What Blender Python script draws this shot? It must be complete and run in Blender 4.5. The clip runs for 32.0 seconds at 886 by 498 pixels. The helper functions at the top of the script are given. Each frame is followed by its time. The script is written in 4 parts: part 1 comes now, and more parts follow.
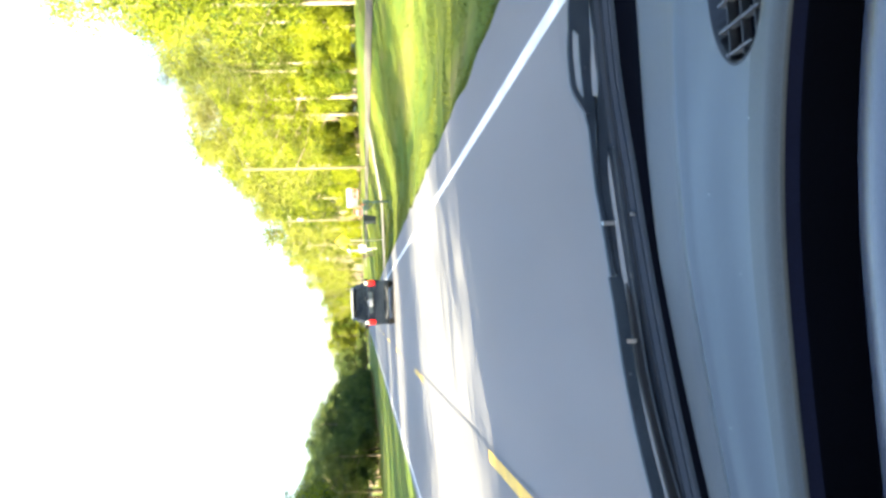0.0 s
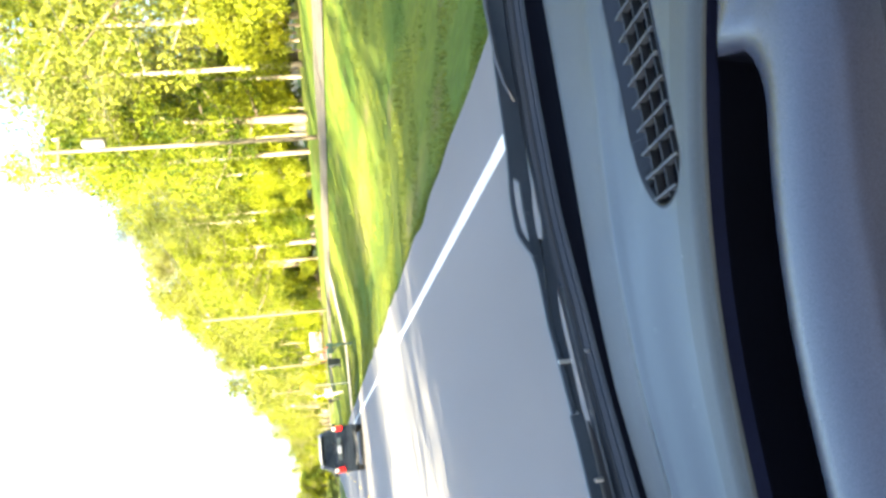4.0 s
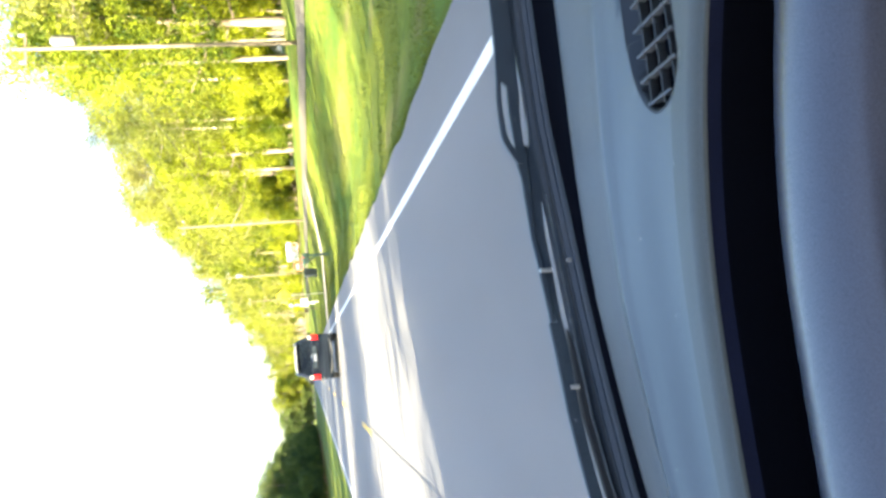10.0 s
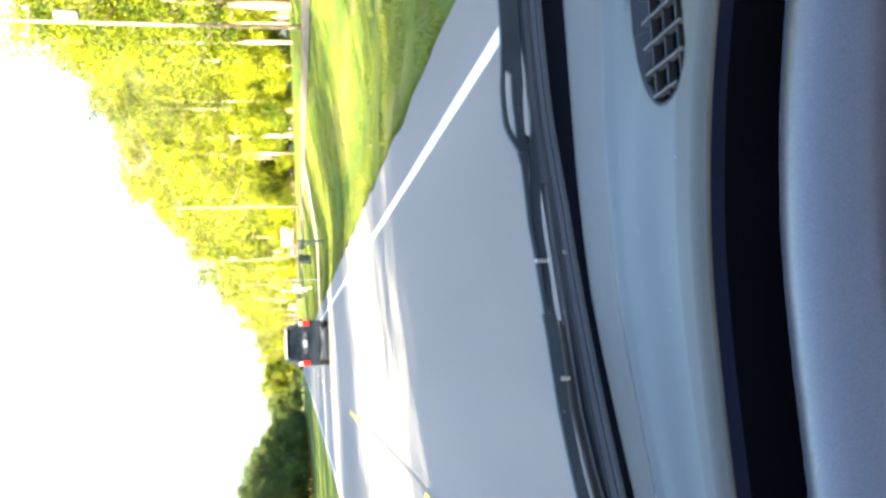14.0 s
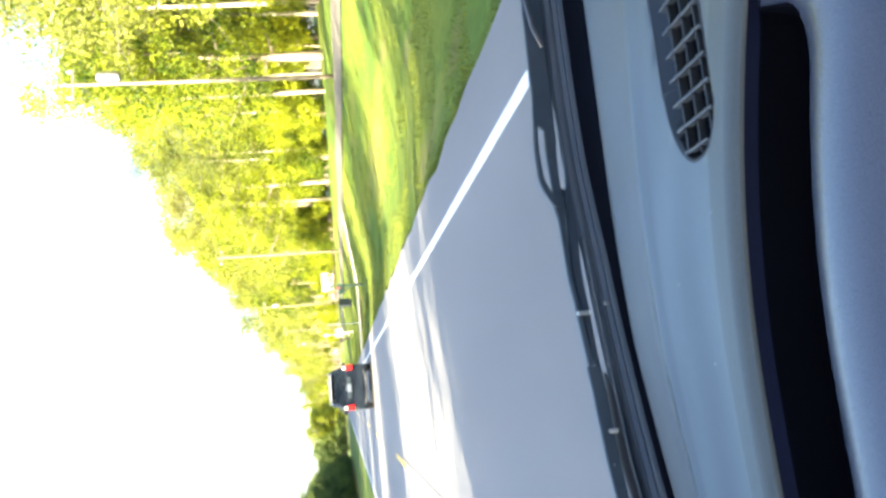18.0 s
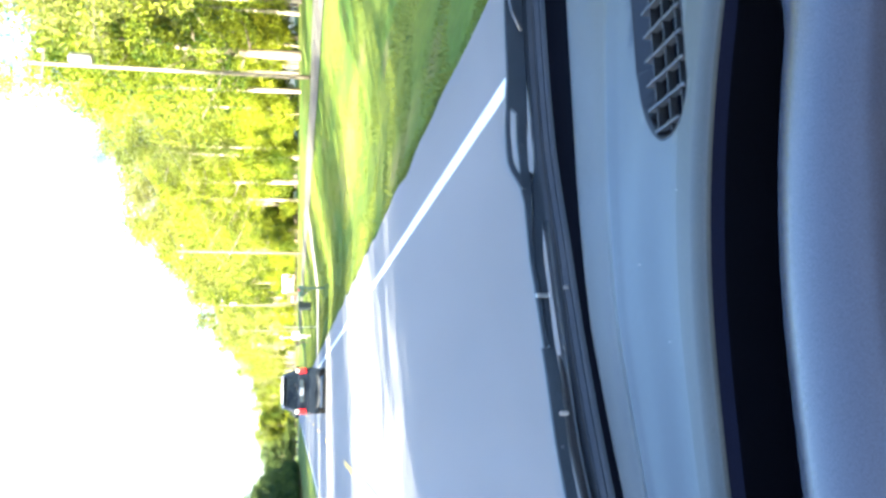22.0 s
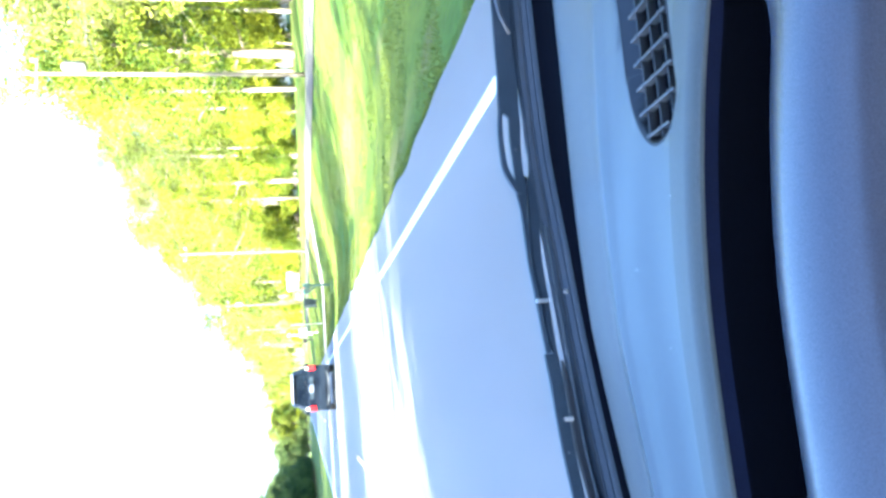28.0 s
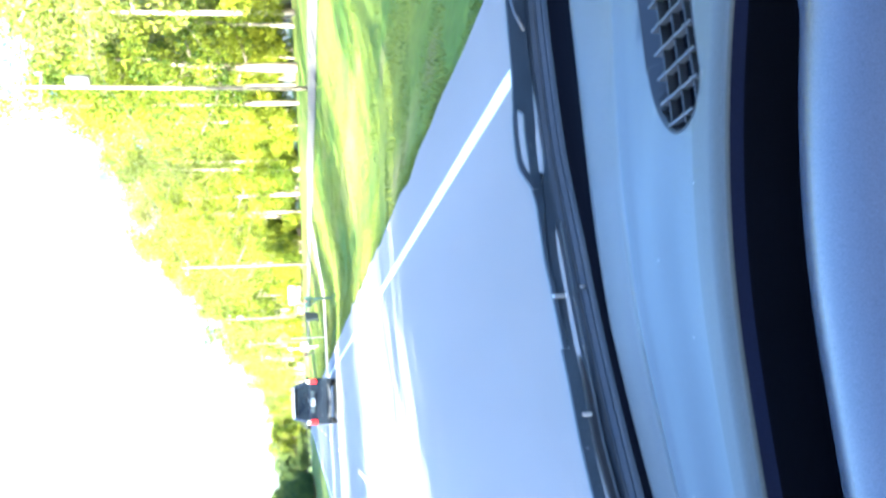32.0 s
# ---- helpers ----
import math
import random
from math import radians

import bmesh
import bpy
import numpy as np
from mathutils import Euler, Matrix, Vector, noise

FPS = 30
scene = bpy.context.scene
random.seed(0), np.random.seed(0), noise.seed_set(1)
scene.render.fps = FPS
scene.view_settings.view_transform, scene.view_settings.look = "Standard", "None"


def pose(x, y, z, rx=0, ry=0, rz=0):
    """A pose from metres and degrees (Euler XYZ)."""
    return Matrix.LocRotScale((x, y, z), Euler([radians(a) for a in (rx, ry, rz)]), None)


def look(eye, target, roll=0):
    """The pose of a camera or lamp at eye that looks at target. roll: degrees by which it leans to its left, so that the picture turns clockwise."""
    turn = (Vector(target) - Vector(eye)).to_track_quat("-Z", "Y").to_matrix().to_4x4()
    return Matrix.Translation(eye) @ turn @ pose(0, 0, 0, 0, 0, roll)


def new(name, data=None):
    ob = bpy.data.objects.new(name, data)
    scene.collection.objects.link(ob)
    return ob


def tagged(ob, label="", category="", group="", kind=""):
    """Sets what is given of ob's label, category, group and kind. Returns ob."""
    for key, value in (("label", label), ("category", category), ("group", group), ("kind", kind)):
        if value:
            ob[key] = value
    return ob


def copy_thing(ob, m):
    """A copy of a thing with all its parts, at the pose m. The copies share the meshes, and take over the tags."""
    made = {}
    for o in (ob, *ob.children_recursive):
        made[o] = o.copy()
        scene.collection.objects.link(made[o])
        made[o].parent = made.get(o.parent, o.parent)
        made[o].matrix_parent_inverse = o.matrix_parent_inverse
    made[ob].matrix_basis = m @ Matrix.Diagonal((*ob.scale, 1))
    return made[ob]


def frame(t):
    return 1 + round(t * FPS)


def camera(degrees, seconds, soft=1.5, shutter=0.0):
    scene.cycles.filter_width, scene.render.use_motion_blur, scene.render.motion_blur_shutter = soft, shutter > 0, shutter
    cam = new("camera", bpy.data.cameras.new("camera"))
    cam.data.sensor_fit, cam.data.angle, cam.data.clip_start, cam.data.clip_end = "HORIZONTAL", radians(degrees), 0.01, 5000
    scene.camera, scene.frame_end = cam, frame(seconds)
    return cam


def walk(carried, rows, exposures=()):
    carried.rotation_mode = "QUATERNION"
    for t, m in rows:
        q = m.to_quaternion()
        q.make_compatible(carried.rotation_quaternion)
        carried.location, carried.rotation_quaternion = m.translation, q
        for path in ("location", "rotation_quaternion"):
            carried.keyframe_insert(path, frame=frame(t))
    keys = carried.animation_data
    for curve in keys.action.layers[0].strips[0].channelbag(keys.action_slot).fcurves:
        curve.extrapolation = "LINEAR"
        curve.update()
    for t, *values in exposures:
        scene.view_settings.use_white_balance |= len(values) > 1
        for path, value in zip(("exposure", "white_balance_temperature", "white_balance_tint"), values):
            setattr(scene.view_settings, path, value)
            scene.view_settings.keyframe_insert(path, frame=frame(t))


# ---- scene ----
cam = camera(59.2, 32.0, soft=3.0)
# seconds, eye (x, y, z), yaw to the left, pitch up, roll: a phone held sideways in a car that follows another one
PATH = [
    (0, 0.0011, 0.0012, 1.2018, -4.46, -5.87, -92.17),
    (0.5, -0.0036, 0.0103, 1.1969, -5.72, -8.34, -91.34),
    (1, 0.0037, 0.0025, 1.2002, -8.5, -9.08, -92.62),
    (1.5, -0.0049, 0.0008, 1.2002, -8.42, -9.54, -91.59),
    (2, -0.0101, 0.0015, 1.2041, -9.02, -9.75, -90.17),
    (2.5, 0.0003, 0.0023, 1.1928, -8.86, -9.39, -92),
    (4.5, 0.0136, -0.0219, 1.1946, -16.1, -8.86, -94.05),
    (5, -0.0209, -0.014, 1.2107, -13.08, -6.88, -87.56),
    (5.5, -0.023, -0.0016, 1.2032, -10.2, -6.88, -90.21),
    (6, -0.034, 0.0109, 1.2003, -8.87, -8.46, -88.69),
    (6.5, -0.0114, -0.0016, 1.1998, -8.73, -7.88, -91.27),
    (7, 0.0134, -0.0115, 1.197, -10.41, -7.29, -93.71),
    (7.5, 0.032, -0.0208, 1.1911, -12.2, -5.17, -98.69),
    (8, 0.0347, -0.0236, 1.1968, -10.09, -6.23, -97.63),
    (8.5, -0.0018, -0.0016, 1.2009, -8.71, -8.03, -92.75),
    (9, -0.0071, 0.0049, 1.1989, -6.17, -9.48, -92.14),
    (9.5, -0.0107, 0.0142, 1.1857, -7.74, -9.61, -90.57),
    (10, 0.0067, 0.0035, 1.1971, -7.8, -10.32, -94.34),
    (10.5, -0.0005, -0.0007, 1.2023, -9.17, -8.81, -93.38),
    (11, -0.0033, 0.0012, 1.2001, -9.6, -7.94, -90.74),
    (11.5, -0.0173, -0.0011, 1.2104, -9.76, -9.62, -89.33),
    (12, -0.0101, 0.0146, 1.2034, -7.36, -9.18, -90.5),
    (12.5, -0.0105, 0.0032, 1.2035, -9.53, -6.65, -89.42),
    (13, 0.0159, 0.0036, 1.1979, -7.84, -7.41, -93.17),
    (13.5, 0.0102, -0.0099, 1.1863, -11.8, -4.12, -89.56),
    (14, -0.0008, 0.009, 1.198, -7.23, -10.65, -91.78),
    (14.5, -0.0148, 0.0099, 1.2084, -7.59, -11.82, -92.15),
    (15, -0.0183, 0.0197, 1.1964, -8.02, -10.87, -90.74),
    (15.5, -0.0123, 0.0088, 1.2081, -7.9, -10.38, -91.66),
    (17.5, -0.0068, -0.0063, 1.2025, -10.65, -8.55, -91.56),
    (18, 0.0201, -0.0123, 1.2031, -10.23, -7.96, -93.89),
    (18.5, 0.0009, -0.0187, 1.1964, -12.6, -9.07, -91.67),
    (19, -0.002, -0.0146, 1.1983, -13.17, -9.88, -93.12),
    (19.5, -0.0298, -0.0037, 1.1968, -12.8, -9.79, -90.46),
    (20, -0.0126, -0.0136, 1.1959, -11.65, -8.74, -93.01),
    (20.5, -0.0173, -0.0075, 1.1939, -12.43, -9.37, -92.59),
    (21, -0.0305, -0.0044, 1.2022, -10.83, -8.13, -89.06),
    (21.5, -0.0298, 0.0084, 1.1983, -11.75, -11.14, -88.75),
    (22, -0.0245, 0.0068, 1.2004, -11.06, -10.6, -89.4),
    (22.5, 0.0066, 0.0099, 1.1988, -8.19, -10.59, -91.45),
    (23, -0.0025, 0.0012, 1.1993, -9.24, -11.09, -90.12),
    (23.5, 0.0219, -0.0065, 1.1991, -9.81, -10.8, -91.78),
    (24, -0.0197, 0.0167, 1.1943, -9.31, -11.74, -89.5),
    (24.5, -0.0256, 0.0049, 1.2036, -9.08, -11.4, -87.96),
    (25, -0.0058, 0.0135, 1.1956, -8.73, -12.49, -90.07),
    (25.5, -0.0104, 0.0025, 1.2125, -9.12, -11.85, -92.98),
    (27.5, -0.0135, -0.0069, 1.199, -11.64, -9.88, -89.73),
    (28, -0.0014, 0.0035, 1.1932, -10.35, -10.37, -92.25),
    (28.5, -0.0159, -0.0083, 1.1985, -11.08, -9.41, -89.73),
    (29, -0.0227, 0.0059, 1.1967, -11.01, -9.13, -89.85),
    (29.5, -0.0256, 0.0033, 1.1993, -11.16, -9.42, -89.79),
    (30, -0.0215, 0.006, 1.1984, -11.18, -9.02, -89.87),
    (30.5, -0.0212, 0.0037, 1.198, -11.66, -8.87, -89.93),
    (31, -0.0183, 0.0033, 1.1976, -11.56, -9, -90.61),
    (31.5, -0.0295, -0.0074, 1.2012, -12.85, -8.41, -89.94),
    (32, -0.0219, 0.0165, 1.21, -11.4, -10.3, -91.96),
]


def aim(x, y, z, yaw, pitch, roll):
    a, b = radians(yaw), radians(pitch)
    ahead = Vector((-math.sin(a) * math.cos(b), math.cos(a) * math.cos(b), math.sin(b)))
    return look((x, y, z), Vector((x, y, z)) + ahead, roll)


EXPOSURES = [(0, 3.85, 6300, 10), (2.5, 4.15, 5950, 10), (5, 3.9, 6850, 10), (6, 3.85, 6250, 10), (7, 4.1, 6000, 10), (8, 4.05, 6000, 10), (9, 3.95, 6400, 10), (10.5, 3.95, 6450, 10), (11.5, 3.4, 6950, 10), (12, 3.4, 6850, 10), (13, 4.0, 6150, 10), (14, 4.15, 6550, 10), (15.5, 4.3, 6050, 10), (18, 4.1, 6300, 10), (19, 4.1, 6100, 10), (20, 3.6, 6700, 10), (21, 3.95, 6150, 10), (22, 4.25, 5550, 10), (23, 3.8, 6400, 10), (23.5, 3.55, 6400, 10), (24, 4.1, 5700, 10), (25, 4.05, 5550, 10), (27.5, 4.65, 4950, 10), (32, 4.65, 5000, 10)]
walk(cam, [(r[0], aim(*r[1:])) for r in PATH], EXPOSURES)

# ---- light: low evening sun from behind on the left, clear sky ----
SUN_EL, SUN_AZ = radians(17), radians(242)      # azimuth clockwise from +y
world = bpy.data.worlds.new("world")
scene.world = world
world.use_nodes = True
wn = world.node_tree.nodes
sky = wn.new("ShaderNodeTexSky")
sky.sky_type, sky.sun_disc = "NISHITA", False
sky.dust_density, sky.ozone_density = 3.3, 1.8
sky.sun_elevation, sky.sun_rotation = SUN_EL, SUN_AZ
world.node_tree.links.new(sky.outputs[0], wn["Background"].inputs[0])
wn["Background"].inputs[1].default_value = 0.08
sun = new("sun", bpy.data.lights.new("sun", "SUN"))
sun.data.energy, sun.data.angle, sun.data.color = 5.0, radians(0.4), (1.0, 0.83, 0.54)
to_sun = Vector((math.sin(SUN_AZ) * math.cos(SUN_EL), math.cos(SUN_AZ) * math.cos(SUN_EL), math.sin(SUN_EL)))
sun.matrix_world = look(to_sun * 100, (0, 0, 0))


# ---- materials ----
def material(name, base, rough=0.6, metal=0.0, second=None, scale=8.0, fine=60.0, bump=0.15, spec=0.5, detail=6.0, stretch=(1, 1, 1), depth=0.01):
    """Two-scale mottled surface: base and second colour by large noise, grain and relief by fine noise, in metres."""
    m = bpy.data.materials.new(name)
    m.use_nodes = True
    nt, n = m.node_tree, m.node_tree.nodes
    p = n["Principled BSDF"]
    p.inputs["Roughness"].default_value, p.inputs["Metallic"].default_value = rough, metal
    p.inputs["Specular IOR Level"].default_value = spec
    co = n.new("ShaderNodeTexCoord")
    mp = n.new("ShaderNodeMapping")
    mp.inputs["Scale"].default_value = stretch
    nt.links.new(co.outputs["Object"], mp.inputs[0])
    big, small = n.new("ShaderNodeTexNoise"), n.new("ShaderNodeTexNoise")
    big.inputs["Scale"].default_value, big.inputs["Detail"].default_value = scale, detail
    small.inputs["Scale"].default_value, small.inputs["Detail"].default_value = fine, 4
    nt.links.new(mp.outputs[0], big.inputs[0])
    nt.links.new(mp.outputs[0], small.inputs[0])
    if second is None:
        second = tuple(c * 0.75 for c in base)
    ramp = n.new("ShaderNodeMapRange")
    ramp.inputs[1].default_value, ramp.inputs[2].default_value = 0.35, 0.65
    nt.links.new(big.outputs[0], ramp.inputs[0])
    mix = n.new("ShaderNodeMix")
    mix.data_type = "RGBA"
    mix.inputs[6].default_value, mix.inputs[7].default_value = (*base, 1), (*second, 1)
    nt.links.new(ramp.outputs[0], mix.inputs[0])
    grain = n.new("ShaderNodeMix")
    grain.data_type, grain.blend_type = "RGBA", "MULTIPLY"
    grain.inputs[0].default_value = 1.0
    gr = n.new("ShaderNodeMapRange")
    gr.inputs[1].default_value, gr.inputs[2].default_value, gr.inputs[3].default_value, gr.inputs[4].default_value = 0.3, 0.7, 0.82, 1.15
    nt.links.new(small.outputs[0], gr.inputs[0])
    nt.links.new(mix.outputs[2], grain.inputs[6])
    nt.links.new(gr.outputs[0], grain.inputs[7])
    nt.links.new(grain.outputs[2], p.inputs["Base Color"])
    if bump:
        b = n.new("ShaderNodeBump")
        b.inputs["Strength"].default_value, b.inputs["Distance"].default_value = bump, depth
        nt.links.new(small.outputs[0], b.inputs["Height"])
        nt.links.new(b.outputs[0], p.inputs["Normal"])
    return m


def leaf_material(name, a, b, glow=0.35):
    """Leaves that let light through, each clump its own tone."""
    m = bpy.data.materials.new(name)
    m.use_nodes = True
    nt, n = m.node_tree, m.node_tree.nodes
    p, out = n["Principled BSDF"], n["Material Output"]
    p.inputs["Roughness"].default_value = 0.55
    p.inputs["Specular IOR Level"].default_value = 0.12
    geo, info = n.new("ShaderNodeNewGeometry"), n.new("ShaderNodeObjectInfo")
    add = n.new("ShaderNodeMath")
    add.operation = "MULTIPLY_ADD"
    add.inputs[1].default_value, add.inputs[2].default_value = 0.32, 0.0
    nt.links.new(geo.outputs["Random Per Island"], add.inputs[0])
    add2 = n.new("ShaderNodeMath")
    add2.operation = "MULTIPLY_ADD"
    add2.inputs[1].default_value = 0.85
    nt.links.new(info.outputs["Random"], add2.inputs[0])
    nt.links.new(add.outputs[0], add2.inputs[2])
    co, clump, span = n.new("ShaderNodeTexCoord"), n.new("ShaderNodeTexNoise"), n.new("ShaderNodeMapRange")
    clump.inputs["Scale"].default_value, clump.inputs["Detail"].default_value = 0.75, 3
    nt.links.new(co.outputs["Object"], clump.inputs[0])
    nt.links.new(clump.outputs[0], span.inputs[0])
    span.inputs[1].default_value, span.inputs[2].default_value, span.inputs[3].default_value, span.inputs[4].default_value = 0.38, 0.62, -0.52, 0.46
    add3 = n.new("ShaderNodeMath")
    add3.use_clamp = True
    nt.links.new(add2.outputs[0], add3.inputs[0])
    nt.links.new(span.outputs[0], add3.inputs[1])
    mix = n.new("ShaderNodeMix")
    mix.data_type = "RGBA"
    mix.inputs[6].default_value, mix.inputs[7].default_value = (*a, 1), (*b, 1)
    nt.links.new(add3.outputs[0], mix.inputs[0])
    nt.links.new(mix.outputs[2], p.inputs["Base Color"])
    tr, ms = n.new("ShaderNodeBsdfTranslucent"), n.new("ShaderNodeMixShader")
    nt.links.new(mix.outputs[2], tr.inputs[0])
    ms.inputs[0].default_value = glow
    nt.links.new(p.outputs[0], ms.inputs[1])
    nt.links.new(tr.outputs[0], ms.inputs[2])
    nt.links.new(ms.outputs[0], out.inputs[0])
    return m


def glow_material(name, colour, strength):
    m = bpy.data.materials.new(name)
    m.use_nodes = True
    p = m.node_tree.nodes["Principled BSDF"]
    p.inputs["Base Color"].default_value = (*colour, 1)
    p.inputs["Emission Color"].default_value = (*colour, 1)
    p.inputs["Emission Strength"].default_value = strength
    p.inputs["Roughness"].default_value = 0.2
    return m


def pane_material(name, tint=(1, 1, 1), gloss=0.9):
    """A thin pane: clear, with a Fresnel reflection."""
    m = bpy.data.materials.new(name)
    m.use_nodes = True
    nt, n = m.node_tree, m.node_tree.nodes
    out = n["Material Output"]
    clear, shine, fr, ms = n.new("ShaderNodeBsdfTransparent"), n.new("ShaderNodeBsdfGlossy"), n.new("ShaderNodeFresnel"), n.new("ShaderNodeMixShader")
    clear.inputs[0].default_value = (*tint, 1)
    shine.inputs["Roughness"].default_value = 0.02
    shine.inputs["Color"].default_value = (gloss, gloss, gloss, 1)
    fr.inputs[0].default_value = 1.45
    nt.links.new(fr.outputs[0], ms.inputs[0])
    nt.links.new(clear.outputs[0], ms.inputs[1])
    nt.links.new(shine.outputs[0], ms.inputs[2])
    nt.links.new(ms.outputs[0], out.inputs[0])
    return m


def asphalt_material():
    m = material("asphalt", (0.140, 0.142, 0.146), 0.85, second=(0.113, 0.115, 0.119), scale=0.35, fine=120, bump=0.5, stretch=(1, 0.35, 1), depth=0.006)
    nt, n = m.node_tree, m.node_tree.nodes
    p = n["Principled BSDF"]
    old = p.inputs["Base Color"].links[0].from_socket
    co = n["Texture Coordinate"]
    vor = n.new("ShaderNodeTexVoronoi")
    vor.feature = "DISTANCE_TO_EDGE"
    vor.inputs["Scale"].default_value = 0.16
    warp, mixv = n.new("ShaderNodeTexNoise"), n.new("ShaderNodeMix")
    warp.inputs["Scale"].default_value = 0.8
    mixv.data_type, mixv.blend_type = "RGBA", "LINEAR_LIGHT"
    mixv.inputs[0].default_value = 0.35
    nt.links.new(co.outputs["Object"], warp.inputs[0])
    nt.links.new(co.outputs["Object"], mixv.inputs[6])
    nt.links.new(warp.outputs["Color"], mixv.inputs[7])
    nt.links.new(mixv.outputs[2], vor.inputs["Vector"])
    crack = n.new("ShaderNodeMapRange")
    crack.inputs[1].default_value, crack.inputs[2].default_value, crack.inputs[3].default_value, crack.inputs[4].default_value = 0.0, 0.003, 0.94, 1.0
    nt.links.new(vor.outputs["Distance"], crack.inputs[0])
    mul = n.new("ShaderNodeMix")
    mul.data_type, mul.blend_type = "RGBA", "MULTIPLY"
    mul.inputs[0].default_value = 1.0
    nt.links.new(old, mul.inputs[6])
    nt.links.new(crack.outputs[0], mul.inputs[7])
    colour = mul.outputs[2]
    # wear drawn out along the lanes, and oil and patching at a broader scale
    for size, scale, low, high in (((1.3, 0.05, 1), 0.7, 0.955, 1.045), ((0.5, 0.12, 1), 0.6, 0.93, 1.07)):
        mp, tex, span, wear = n.new("ShaderNodeMapping"), n.new("ShaderNodeTexNoise"), n.new("ShaderNodeMapRange"), n.new("ShaderNodeMix")
        mp.inputs["Scale"].default_value = size
        tex.inputs["Scale"].default_value, tex.inputs["Detail"].default_value = scale, 4
        span.inputs[1].default_value, span.inputs[2].default_value, span.inputs[3].default_value, span.inputs[4].default_value = 0.35, 0.65, low, high
        wear.data_type, wear.blend_type = "RGBA", "MULTIPLY"
        wear.clamp_result = False
        wear.inputs[0].default_value = 1.0
        nt.links.new(co.outputs["Object"], mp.inputs[0])
        nt.links.new(mp.outputs[0], tex.inputs[0])
        nt.links.new(tex.outputs[0], span.inputs[0])
        nt.links.new(colour, wear.inputs[6])
        nt.links.new(span.outputs[0], wear.inputs[7])
        colour = wear.outputs[2]
    nt.links.new(colour, p.inputs["Base Color"])
    return m


ASPHALT = asphalt_material()


def grass_material():
    """Mown grass with dry straw and bare soil patches."""
    m = material("grass", (0.048, 0.092, 0.013), 0.95, second=(0.105, 0.128, 0.016), scale=0.5, fine=14, bump=0.5, depth=0.05, spec=0.1, stretch=(1, 0.3, 1))
    nt, n = m.node_tree, m.node_tree.nodes
    p = n["Principled BSDF"]
    colour = p.inputs["Base Color"].links[0].from_socket
    co = n["Texture Coordinate"]
    for scale, low, high, patch, size in ((0.22, 0.54, 0.68, (0.19, 0.16, 0.055), (1.6, 0.35, 1)), (0.9, 0.60, 0.72, (0.14, 0.105, 0.06), (1.2, 0.5, 1)), (5.0, 0.58, 0.74, (0.17, 0.19, 0.03), (1, 0.6, 1))):
        mp, tex, span, mix = n.new("ShaderNodeMapping"), n.new("ShaderNodeTexNoise"), n.new("ShaderNodeMapRange"), n.new("ShaderNodeMix")
        mp.inputs["Scale"].default_value = size
        tex.inputs["Scale"].default_value, tex.inputs["Detail"].default_value = scale, 6
        span.inputs[1].default_value, span.inputs[2].default_value, span.inputs[4].default_value = low, high, 0.55
        mix.data_type = "RGBA"
        mix.inputs[7].default_value = (*patch, 1)
        nt.links.new(co.outputs["Object"], mp.inputs[0])
        nt.links.new(mp.outputs[0], tex.inputs[0])
        nt.links.new(tex.outputs[0], span.inputs[0])
        nt.links.new(span.outputs[0], mix.inputs[0])
        nt.links.new(colour, mix.inputs[6])
        colour = mix.outputs[2]
    nt.links.new(colour, p.inputs["Base Color"])
    return m


GRASS = grass_material()
BLADE = leaf_material("grass_blade", (0.042, 0.080, 0.012), (0.105, 0.128, 0.018), 0.25)
CONCRETE = material("concrete", (0.22, 0.205, 0.175), 0.9, second=(0.165, 0.155, 0.13), scale=1.5, fine=60, bump=0.3)
TAR = material("tar", (0.035, 0.036, 0.040), 0.6, second=(0.06, 0.061, 0.064), scale=3, fine=60, bump=0.3)
WHITE_PAINT = material("road_paint_white", (0.78, 0.78, 0.76), 0.7, second=(0.55, 0.55, 0.53), scale=3, fine=50, bump=0.3)
YELLOW_PAINT = material("road_paint_yellow", (0.72, 0.45, 0.05), 0.7, second=(0.45, 0.30, 0.07), scale=4, fine=50, bump=0.3)
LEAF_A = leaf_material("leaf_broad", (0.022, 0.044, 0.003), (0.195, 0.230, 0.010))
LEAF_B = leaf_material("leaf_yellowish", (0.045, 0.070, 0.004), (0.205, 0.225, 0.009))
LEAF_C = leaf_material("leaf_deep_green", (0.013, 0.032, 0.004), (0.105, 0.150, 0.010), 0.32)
# leaves dulled and darkened so the left-hand wood's shade sits in their colour
LEAF_SHADED = leaf_material("leaf_shaded_green", (0.020, 0.042, 0.014), (0.10, 0.135, 0.030), 0.3)
LEAF_P = leaf_material("needle", (0.045, 0.055, 0.018), (0.12, 0.125, 0.035), 0.25)
LEAF_T = leaf_material("leaf_olive", (0.056, 0.075, 0.012), (0.150, 0.165, 0.022), 0.3)
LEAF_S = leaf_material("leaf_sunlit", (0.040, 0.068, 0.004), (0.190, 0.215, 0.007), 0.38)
BARK = material("bark", (0.20, 0.16, 0.12), 0.9, second=(0.11, 0.09, 0.07), scale=4, fine=30, bump=0.9, stretch=(1, 1, 0.25), depth=0.03)
BARK_PALE = material("bark_pale", (0.24, 0.21, 0.165), 0.9, second=(0.14, 0.12, 0.09), scale=3, fine=25, bump=0.8, stretch=(1, 1, 0.3), depth=0.02)
POLE_WOOD = material("pole_wood", (0.15, 0.13, 0.095), 0.85, second=(0.105, 0.09, 0.065), scale=3, fine=40, bump=0.5, stretch=(1, 1, 0.1))
BLACK_CABLE = material("cable", (0.03, 0.03, 0.03), 0.6, bump=0)
